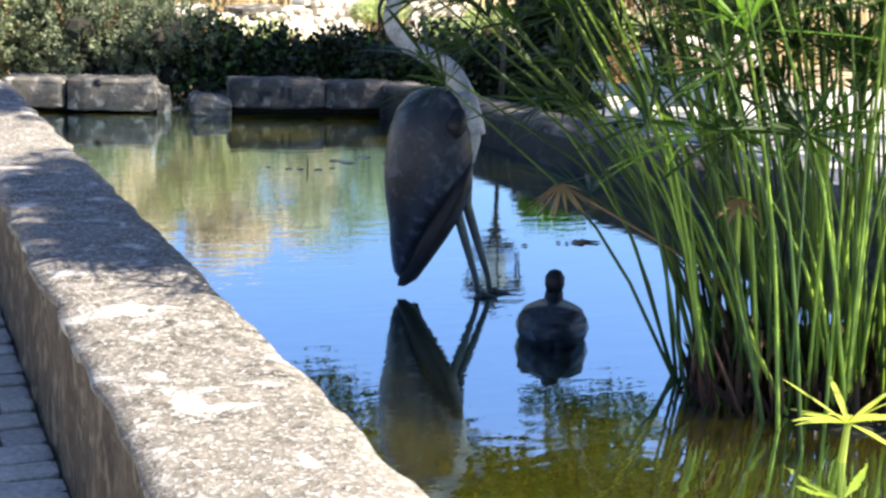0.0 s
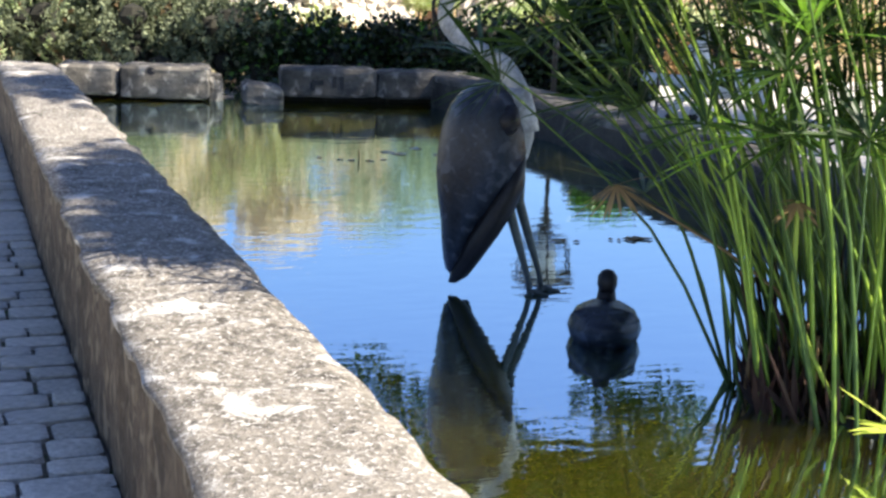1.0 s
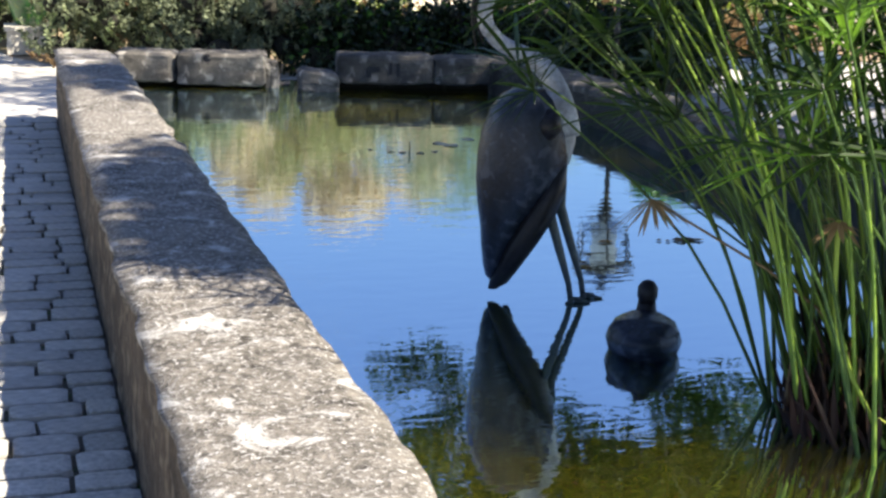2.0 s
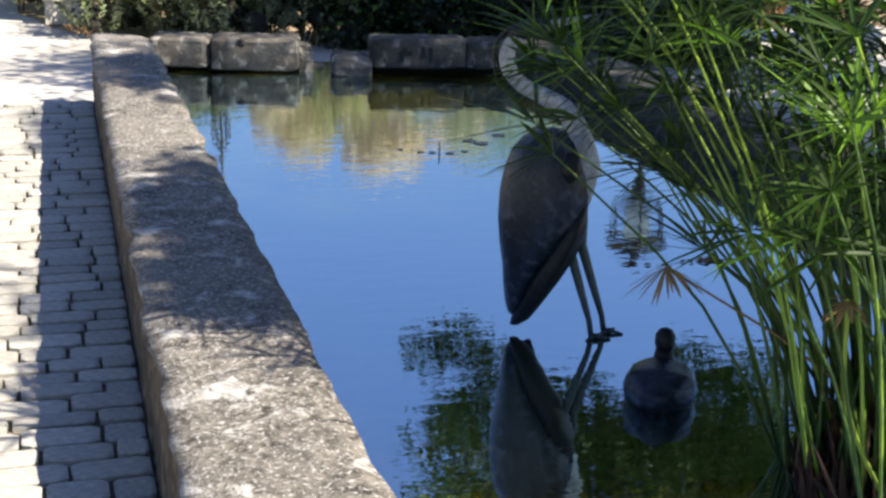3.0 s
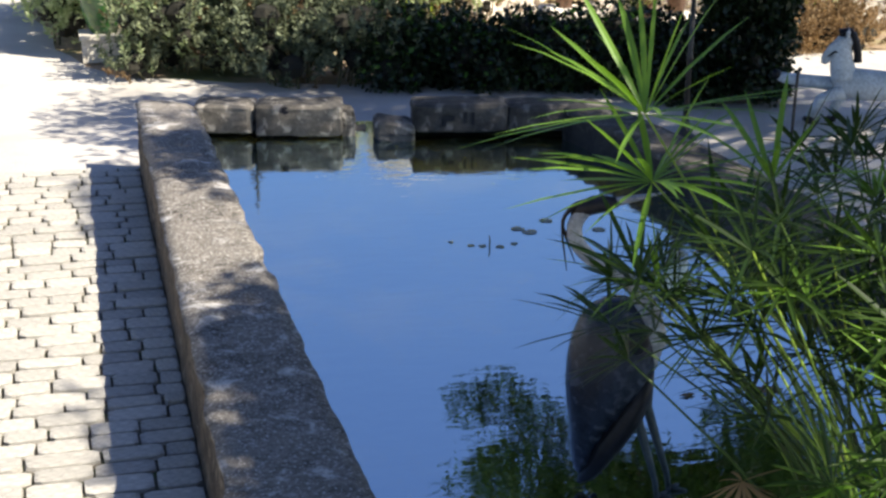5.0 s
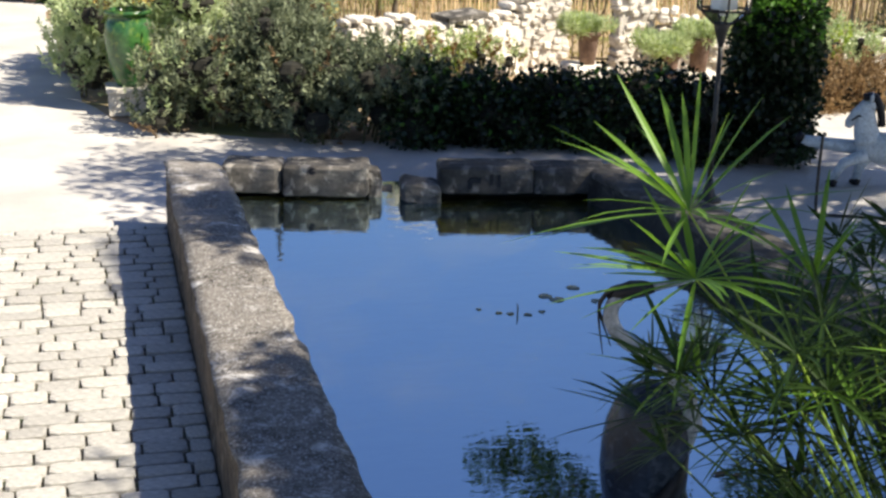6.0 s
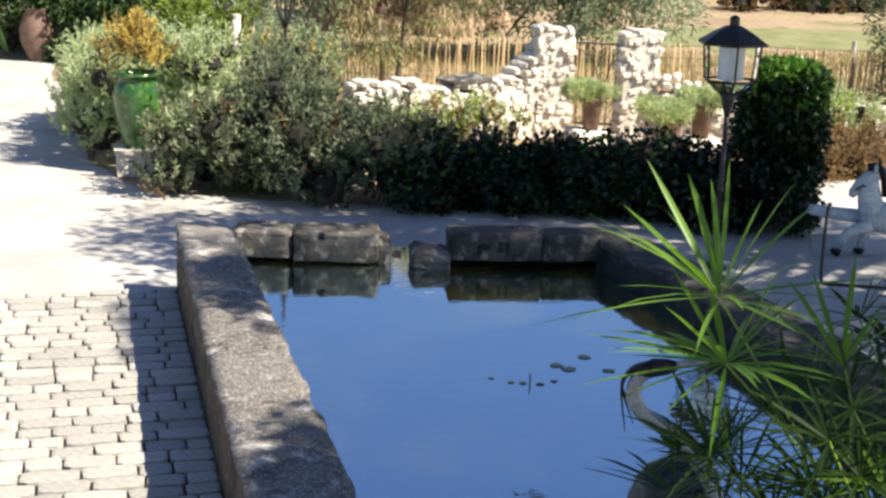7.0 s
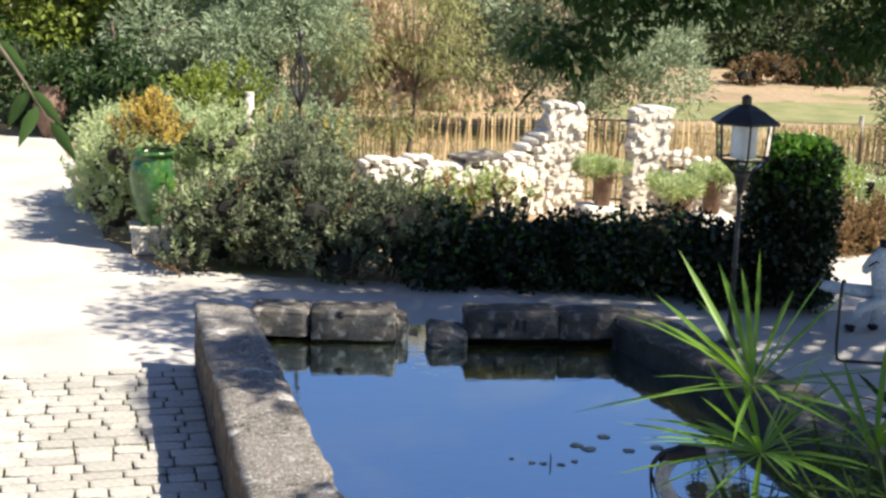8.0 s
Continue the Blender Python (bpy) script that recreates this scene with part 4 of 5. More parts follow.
def lay(rings, sides=18):
    """Horizontal rings (z, centre u, centre w, half u, half w) lofted upwards."""
    V, F = [], []
    for z, cu, cw, hu, hw in rings:
        for k in range(sides):
            a = 2 * math.pi * k / sides
            V.append(Vector(at_heron(cu + hu * math.cos(a), cw + hw * math.sin(a), z)))
    for i in range(len(rings) - 1):
        for k in range(sides):
            a, b = i * sides + k, i * sides + (k + 1) % sides
            F.append((a, b, b + sides, a + sides))
    F += [tuple(range(sides))[::-1], tuple(range((len(rings) - 1) * sides, len(rings) * sides))]
    return V, F


def statue(name, at, groups, label, category):
    """One plain mesh out of several shapes, each with its own paint."""
    V, F, M, mats = [], [], [], []
    for (v, f), mat in groups:
        if mat not in mats:
            mats.append(mat)
        o = len(V)
        V += [tuple(x) for x in v]
        F += [tuple(i + o for i in q) for q in f]
        M += [mats.index(mat)] * len(f)
    ob = link_mesh(name, V, F, mats, smooth=True)
    ob.data.polygons.foreach_set("material_index", M)
    ob.matrix_basis = pose(*at)
    return tagged(ob, label, category)


def heron():
    body = [(0.285, -0.262, 0.00, 0.008, 0.012), (0.305, -0.262, 0, 0.024, 0.04), (0.34, -0.258, 0, 0.036, 0.065), (0.40, -0.25, 0, 0.052, 0.08), (0.46, -0.235, 0, 0.072, 0.09), (0.53, -0.215, 0, 0.105, 0.10),
            (0.60, -0.197, 0, 0.130, 0.11), (0.68, -0.188, 0, 0.137, 0.112), (0.75, -0.184, 0, 0.130, 0.108), (0.81, -0.180, 0, 0.112, 0.095), (0.85, -0.176, 0, 0.085, 0.075), (0.873, -0.174, 0, 0.05, 0.045), (0.88, -0.173, 0, 0.01, 0.01)]
    # Black wing underside, also standing for the body's shadow side; shifted towards the camera.
    belly = [(0.268, -0.258, -0.03, 0.014, 0.014), (0.29, -0.240, -0.03, 0.028, 0.032), (0.34, -0.212, -0.035, 0.034, 0.055), (0.42, -0.172, -0.035, 0.046, 0.065), (0.50, -0.128, -0.03, 0.048, 0.065), (0.58, -0.092, -0.02, 0.038, 0.06), (0.66, -0.075, 0.0, 0.02, 0.04)]
    chest = [(0.62, -0.078, 0.02, 0.010, 0.02), (0.66, -0.074, 0.02, 0.024, 0.04), (0.72, -0.070, 0.01, 0.034, 0.048), (0.78, -0.076, 0, 0.040, 0.048), (0.83, -0.09, 0, 0.040, 0.045), (0.87, -0.10, 0, 0.036, 0.038)]
    line = smooth_line([at_heron(*p) for p in ((-0.062, 0, 0.74), (-0.072, 0, 0.80), (-0.098, 0, 0.872), (-0.140, 0, 0.935), (-0.205, 0, 0.972), (-0.268, 0, 1.000), (-0.310, 0, 1.045), (-0.318, 0, 1.098), (-0.292, 0, 1.145), (-0.25, 0, 1.165))], 4)
    rad = [0.042 - 0.019 * min(1, i / 18) for i in range(len(line))]
    neck = tube(line, rad, 14)
    head = tube([at_heron(*p) for p in ((-0.325, 0, 1.125), (-0.30, 0, 1.148), (-0.262, 0, 1.165), (-0.225, 0, 1.172), (-0.195, 0, 1.178))], [0.012, 0.024, 0.029, 0.025, 0.015], 12)
    bill = tube([at_heron(*p) for p in ((-0.205, 0, 1.177), (-0.14, 0, 1.196), (-0.06, 0, 1.218))], [0.015, 0.010, 0.002], 8)
    crest = [tube(smooth_line([at_heron(*p) for p in ((-0.28, w, 1.172), (-0.33, w, 1.150), (-0.355, w, 1.09), (-0.335 + q, w * 1.5, 0.955 + q))], 4), [0.011 - 0.0008 * i for i in range(13)], 6) for w, q in ((-0.008, 0.0), (0.01, 0.02), (0.0, 0.045))]
    patch = tube([at_heron(*p) for p in ((-0.12, -0.066, 0.735), (-0.105, -0.072, 0.775), (-0.10, -0.060, 0.82))], [0.02, 0.036, 0.018], 12)
    groups = [(lay(body), M_BRONZE), (lay(belly), M_BLACK), (lay(chest), M_NECK), (neck, M_NECK), (head, M_BLACK), (bill, M_NECK), (patch, M_BLACK)] + [(c, M_BLACK) for c in crest]
    groups.append((tube([at_heron(-0.215, 0.03, 0.40), at_heron(-0.222, 0.03, 0.33), at_heron(-0.222, 0.03, 0.292)], [0.034, 0.024, 0.010], 8), M_BRONZE))
    for w, top, foot in ((-0.03, -0.10, -0.012), (0.03, -0.072, 0.020)):
        knee = at_heron((top + foot) / 2 - 0.006, w, 0.40)
        groups.append((tube([at_heron(top - 0.01, w, 0.60), at_heron(top, w, 0.52), knee, at_heron(foot - 0.018, w, 0.30), at_heron(foot, w, 0.20)], [0.026, 0.016, 0.013, 0.009, 0.009], 8), M_LEG))
        for du, dw in ((0.05, 0.0), (-0.02, -0.03), (0.02, 0.04)):
            groups.append((tube([at_heron(foot, w, 0.255), at_heron(foot + du, w + dw, 0.247)], [0.008, 0.004], 5), M_LEG))
    statue("heron_statue", (HERON[0], HERON[1], WATER_Z), groups, "life-size dark grey metal heron statue standing in the pond", "statue")


def rings_x(items, sides=16):
    """Upright rings along local x: (x, z centre, half y, half z)."""
    V, F = [], []
    for x, cz, hy, hz in items:
        for k in range(sides):
            a = 2 * math.pi * k / sides
            V.append((x, hy * math.cos(a), cz + hz * math.sin(a)))
    for i in range(len(items) - 1):
        for k in range(sides):
            a, b = i * sides + k, i * sides + (k + 1) % sides
            F.append((a, b, b + sides, a + sides))
    F += [tuple(range(sides))[::-1], tuple(range((len(items) - 1) * sides, len(items) * sides))]
    return V, F


def duck():
    body = rings_x([(-0.16, 0.055, 0.012, 0.008), (-0.12, 0.040, 0.06, 0.030), (-0.06, 0.032, 0.092, 0.055), (0.0, 0.03, 0.100, 0.062), (0.06, 0.03, 0.092, 0.058), (0.10, 0.03, 0.06, 0.042), (0.13, 0.03, 0.012, 0.01)])
    wing = [rings_x([(-0.15, 0.05, 0.02, 0.006), (-0.05, 0.062, 0.09, 0.03), (0.05, 0.055, 0.085, 0.028), (0.09, 0.04, 0.03, 0.01)])]
    neck = tube([(0.07, 0, 0.05), (0.085, 0, 0.085), (0.09, 0, 0.11)], [0.035, 0.026, 0.022], 10)
    head = tube([(0.075, 0, 0.095), (0.085, 0, 0.115), (0.095, 0, 0.135), (0.10, 0, 0.148), (0.102, 0, 0.152)], [0.018, 0.027, 0.027, 0.017, 0.004], 12)
    bill = tube([(0.11, 0, 0.122), (0.135, 0, 0.118), (0.15, 0, 0.114)], [0.012, 0.009, 0.003], 8)
    ob = statue("duck_statue", (DUCK[0], DUCK[1], WATER_Z), [(body, M_BRONZE), (wing[0], M_BRONZE), (neck, M_BLACK), (head, M_BLACK), (bill, M_LEG)], "small dark metal duck figure resting on the water", "statue")
    ob.rotation_euler = (0, 0, radians(62))
    ob.scale = (1.02, 1.02, 1.12)


def toy_horse():
    g = []
    g.append((rings_x([(-0.02, 0.40, 0.03, 0.05), (0.03, 0.40, 0.085, 0.11), (0.15, 0.38, 0.10, 0.12), (0.35, 0.38, 0.095, 0.11), (0.5, 0.40, 0.10, 0.12), (0.58, 0.40, 0.03, 0.05)]), M_HORSE))
    g.append((tube(smooth_line([(0.06, 0, 0.42), (0.03, 0, 0.52), (0.02, 0, 0.62), (0.03, 0, 0.68)], 3), [0.10 - 0.005 * i for i in range(10)], 12), M_HORSE))
    g.append((tube([(0.08, 0, 0.70), (0.02, 0, 0.68), (-0.05, 0, 0.61), (-0.09, 0, 0.55), (-0.10, 0, 0.52)], [0.03, 0.055, 0.045, 0.036, 0.02], 10), M_HORSE))
    for y in (-0.028, 0.028):
        g.append((tube([(0.05, y, 0.72), (0.05, y * 1.2, 0.76), (0.055, y * 1.3, 0.785)], [0.016, 0.014, 0.003], 6), M_HORSE))
    g.append((tube(smooth_line([(-0.01, 0, 0.745), (0.07, 0, 0.75), (0.12, 0, 0.66), (0.14, 0, 0.54)], 4), [0.03] * 13, 7), M_BLACK))
    g.append((tube([(-0.055, 0.04, 0.64), (-0.03, 0.06, 0.60), (0.0, 0.06, 0.62)], [0.006] * 3, 5), M_BLACK))
    g.append((tube([(-0.075, -0.045, 0.58), (-0.03, -0.056, 0.62), (0.03, -0.062, 0.60)], [0.007] * 3, 5), M_BLACK))
    for y, pts in ((-0.06, [(0.06, 0.34), (-0.10, 0.27), (-0.17, 0.13)]), (0.06, [(0.08, 0.32), (0.02, 0.22), (0.0, 0.12)]), (-0.06, [(0.48, 0.34), (0.52, 0.22), (0.50, 0.12)]), (0.06, [(0.46, 0.32), (0.56, 0.22), (0.58, 0.12)])):
        g.append((tube([(x, y, z) for x, z in pts], [0.055, 0.036, 0.03], 9), M_HORSE))
        x, z = pts[-1]
        g.append((tube([(x + 0.015, y, z + 0.01), (x - 0.012, y, z - 0.035)], [0.032, 0.042], 9), M_BLACK))
    g.append((tube([(0.08, 0.05, 0.36), (-0.16, 0.06, 0.37), (-0.36, 0.06, 0.385), (-0.42, 0.06, 0.40)], [0.06, 0.05, 0.042, 0.03], 9), M_HORSE))
    g.append((tube([(-0.40, 0.06, 0.40), (-0.45, 0.06, 0.42)], [0.036, 0.04], 9), M_BLACK))
    ob = statue("horse_statue", (4.66, 5.92, -0.08), g, "pale blue painted horse figure with black mane on the terrace", "statue")
    ob.rotation_euler = (0, 0, radians(-28))


HERON, DUCK = (0.962, 0.556), (0.94, 0.06)
heron()
duck()
toy_horse()
hoop = tagged(link_mesh("iron_hoop", *tube(smooth_line([(0.02, 0.0, 0.56), (0.0, 0, 0.55), (-0.005, 0, 0.3), (0.0, 0, 0.06), (0.03, 0, 0.012), (0.12, 0, 0.012), (0.7, 0, 0.012)], 5), [0.011] * 31, 7), M_IRON, smooth=True),
              "bent black iron rod standing on the gravel", "iron rod")
hoop.matrix_basis = pose(3.95, 5.22, 0, 0, 0, -22)

# ---- plants in the water ----
CYP = Vector((1.44, -0.66, WATER_Z))


def blade_fan(hub, way, n, length, rnd, mat, parent, spread=1.25, name="umbrella", width=0.010, flat=0.25):
    """A ring of narrow arching blades round the top of a stem."""
    up = way.normalized()
    s = up.cross(Vector((0.3, 1, 0.1))).normalized()
    t = up.cross(s)
    V, F = [hub.copy()], []
    for k in range(n):
        a = 2 * math.pi * (k + rnd.uniform(-0.3, 0.3)) / n
        el = flat + rnd.uniform(-0.35, 0.75) * spread * 0.6
        out = (s * math.cos(a) + t * math.sin(a))
        d = (out * math.cos(el) + up * math.sin(el)).normalized()
        L = length * rnd.uniform(0.7, 1.15)
        sag = rnd.uniform(0.05, 0.28) * L
        side = d.cross(up).normalized()
        o = len(V)
        w = width * rnd.uniform(0.75, 1.2)
        for q, ww in ((0.12, 0.6), (0.40, 1.0), (0.74, 0.78)):
            p = hub + d * L * q - Vector((0, 0, 1)) * sag * q * q
            V += [p - side * w * ww * 0.5, p - up * w * 0.14 * ww, p + side * w * ww * 0.5]
        V.append(hub + d * L - Vector((0, 0, 1)) * sag)
        F += [(0, o + 1, o), (0, o + 2, o + 1)]
        for i in range(2):
            b = o + i * 3
            F += [(b, b + 1, b + 4, b + 3), (b + 1, b + 2, b + 5, b + 4)]
        F += [(o + 6, o + 7, o + 9), (o + 7, o + 8, o + 9)]
    return link_mesh(name, V, F, mat, parent)


def cyperus():
    rnd = random.Random(301)
    root = thing("cyperus_clump", tuple(CYP), "large clump of green umbrella sedge growing out of the pond", "water plant")
    V, F = lathe([(0.40, -0.03), (0.37, -0.005), (0.33, 0.012), (0.2, 0.02), (0.0, 0.025)], 40)
    V = [Vector((v[0] + 0.06, v[1] + 0.07, v[2])) * (1 + 0.15 * noise.noise(Vector(v) * 5)) + Vector((0, 0, 0.03 * noise.noise(Vector(v) * 14))) for v in V]
    link_mesh("root_mat", V, F, M_ROOT, root, "dark tangled root mat at the waterline")
    hubs = [(0.527, -0.111, 1.626), (0.521, -0.186, 1.487), (0.509, -0.173, 1.25), (0.904, -0.803, 1.142), (0.585, 0.16, 0.995), (0.771, -0.27, 0.735), (0.823, -0.185, 1.466), (0.64, -0.31, 1.35), (0.72, -0.36, 1.22),
            (0.75, -0.37, 1.43), (0.99, -0.715, 1.18), (1.17, -0.82, 0.915), (0.66, -0.05, 1.12), (0.90, 0.10, 1.30), (1.10, 0.18, 0.62)]
    big = len(hubs)
    for k in range(10):
        hubs.append((rnd.uniform(0.52, 0.78), rnd.uniform(-0.35, 0.05), rnd.uniform(0.85, 1.25)))
    for k in range(34):
        hubs.append((rnd.uniform(0.74, 1.25), rnd.uniform(-0.95, 0.1), rnd.uniform(0.8, 1.40)))
    back = len(hubs)
    for k in range(26):
        hubs.append((rnd.uniform(1.1, 2.0), rnd.uniform(-0.5, 0.45), rnd.uniform(1.05, 1.5)))
    for k in range(26):
        hubs.append((rnd.uniform(1.25, 1.8), rnd.uniform(-0.9, -0.25), rnd.uniform(1.0, 1.38)))
    bases = []
    while len(bases) < 215:
        x, y = rnd.uniform(-0.46, 0.5), rnd.uniform(-0.5, 0.46)
        if x * x + y * y < 0.19 and -0.66 * x - 0.75 * y < 0.20:
            bases.append((x, y))
    for i, (bx, by) in enumerate(bases):
        b = Vector((bx, by, 0.0))
        if i < len(hubs):
            h = Vector(hubs[i]) - CYP
            b = Vector((-0.38 + rnd.uniform(0, 0.3), max(-0.3, min(0.3, h.y * 0.4 + rnd.uniform(-0.15, 0.1))), 0))
            if i >= back:
                b = Vector((h.x * 0.5 + rnd.uniform(-0.1, 0.1), max(-0.3, min(0.35, h.y * 0.45)), 0))
        else:
            tall = rnd.choice((0.8, 0.9, 1.0, 1.05, 1.1, 1.2))
            h = b + Vector((bx * 0.75 - 0.04 + rnd.gauss(0, 0.09), by * 0.75 + 0.05 + rnd.gauss(0, 0.10), tall * rnd.uniform(0.9, 1.1)))
        m = b.lerp(h, 0.5) + Vector(((b.x - h.x) * 0.12, (b.y - h.y) * 0.12, 0.02))
        line = smooth_line([b - Vector((0, 0, 0.05)), m, h], 3)
        dry = i == 5 or (i >= len(hubs) and h.z < 0.75 and rnd.random() < 0.15)
        st = link_mesh("stem", *tube(line, [0.0058 - 0.0005 * k for k in range(len(line))], 5, False), M_CYPDRY if dry else (M_STEMSHADE if rnd.random() < (0.75 if i < len(hubs) else 0.2) else M_CYPSTEM), root, smooth=True)
        if i < big:
            own = random.Random(720 + i)
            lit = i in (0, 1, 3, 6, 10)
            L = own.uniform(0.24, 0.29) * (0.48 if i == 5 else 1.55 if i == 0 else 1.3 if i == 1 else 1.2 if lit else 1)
            blade_fan(h, (h - m) * 0.4 + Vector((-0.05, 0, 0.6)), own.randint(26, 29) if i < 3 else 22 if i == 5 else own.randint(13, 17), L, own, M_CYPDRY if dry else M_CYP if lit else M_CYPSHADE, st, width=0.0155 if lit else 0.009 if i == 5 else 0.0115, flat=0.30 if i == 0 else 0.12 if i == 1 else -0.5 if i == 5 else 0.35, spread=1.7 if lit else 1.25)
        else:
            blade_fan(h, (h - m), rnd.randint(13, 18), rnd.uniform(0.17, 0.24), rnd, M_CYPDRY if dry else (M_CYP if rnd.random() < 0.14 else M_CYPSHADE), st, width=0.0125, flat=0.3)
    # dark dead stubs packed round the base
    g = np.random.default_rng(311)
    n = 1500
    a, q = g.uniform(0, 2 * math.pi, n), 0.44 * np.sqrt(g.uniform(0.05, 1, n))
    P = np.stack([q * np.cos(a), q * np.sin(a), np.full(n, -0.02)], 1)
    keep = -0.66 * P[:, 0] - 0.75 * P[:, 1] < 0.24
    P, a, q, n = P[keep], a[keep], q[keep], int(keep.sum())
    W = np.stack([np.cos(a) * q * 0.4, np.sin(a) * q * 0.4, np.full(n, 1.0)], 1) + g.normal(size=(n, 3)) * 0.22
    Vs, Fs = leaf_mesh(P, W, 0.15, 0.016, g, 0.05)
    fast_mesh("dead_growth", Vs, Fs, M_STUB, root, "dark red-brown dead stem stubs at the waterline")
    # short dry sheaths round the base
    for k in range(80):
        a = rnd.uniform(1.6, 5.4)
        q = rnd.uniform(0.25, 0.47)
        b = Vector((q * math.cos(a), q * math.sin(a), -0.03))
        if -0.66 * b.x - 0.75 * b.y > 0.24:
            continue
        t = b + Vector((rnd.gauss(-0.02, 0.06), rnd.gauss(0, 0.06), rnd.uniform(0.15, 0.42)))
        link_mesh("sheath", *tube([b, b.lerp(t, 0.6), t], [0.007, 0.006, 0.002], 5), M_STUB if k % 3 else M_CYPDRY, root, "dry brown broken stem")
    # withered flower head
    h = Vector((1.032, -0.642, 0.76)) - CYP
    st = link_mesh("stem", *tube(smooth_line([(-0.25, -0.05, -0.03), (h.x + 0.03, h.y, 0.25), h], 3), [0.006] * 7, 5), M_LIME, root, "yellowing stem")
    blade_fan(h, Vector((-0.1, -0.1, 1)), 13, 0.075, rnd, M_CYPDRY, st, name="withered_head", width=0.014, flat=-0.6)


cyperus()
sp = thing("cyperus_shoot", (1.10, -0.99, WATER_Z), "young yellow-green sedge shoot at the waterline", "water plant")
r = random.Random(331)
link_mesh("stem", *tube([(0, 0, -0.04), (0.01, 0, 0.085)], [0.010, 0.007], 6), M_SHOOT, sp)
blade_fan(Vector((0.01, 0, 0.085)), Vector((0, 0, 1)), 16, 0.16, r, M_SHOOT, sp, width=0.021, flat=0.25)
PADS = [(0.98, 3.12, 0.02), (1.06, 3.05, 0.025), (1.11, 3.03, 0.028), (1.19, 3.0, 0.03), (1.27, 3.03, 0.025), (1.36, 3.25, 0.05), (1.40, 3.19, 0.055), (1.54, 3.35, 0.05), (1.59, 3.13, 0.045), (1.75, 3.15, 0.05)]
for k, (x, y, s) in enumerate(PADS):
    s *= 0.70
    n = 14
    V = [(0, 0, 0.004)] + [(s * math.cos(a), s * math.sin(a), 0.002 + 0.0012 * math.sin(3 * a + k)) for a in [0.25 + i * (2 * math.pi - 0.5) / n for i in range(n + 1)]]
    V += [(p[0], p[1], p[2] - 0.003) for p in V]
    F = [(0, i, i + 1) for i in range(1, n + 1)] + [(n + 2, n + 3 + i, n + 2 + i) for i in range(1, n + 1)]
    ob = tagged(link_mesh("lily_pad", V, F, M_LILY), "small dark green lily pad floating on the pond", "lily pad", "lily pads")
    ob.matrix_basis = pose(x, y, WATER_Z + 0.001, 0, 0, k * 77)
tagged(link_mesh("water_stalk", *tube([(0, 0, -0.06), (0.004, 0, 0.03), (0.0, 0, 0.055)], [0.004, 0.004, 0.002], 5), M_TWIG), "thin dark stalk sticking out of the pond", "stalk").matrix_basis = pose(1.14, 3.02, WATER_Z)
r = random.Random(341)
drift = thing("floating_debris", (1.5, 1.2, WATER_Z), "raft of yellow floating leaves and scum", "floating leaves")
for k in range(16):
    x, y = r.uniform(-0.17, 0.2), r.uniform(-0.03, 0.03)
    s = r.uniform(0.012, 0.03)
    link_mesh("floating_leaf", [(x - s, y, 0.004), (x, y - s * 0.5, 0.007), (x + s, y + 0.005, 0.004), (x, y + s * 0.5, 0.008), (x, y, 0.001)], [(0, 1, 2, 3), (0, 4, 1), (1, 4, 2), (2, 4, 3), (3, 4, 0)], M_CYPDRY, drift)


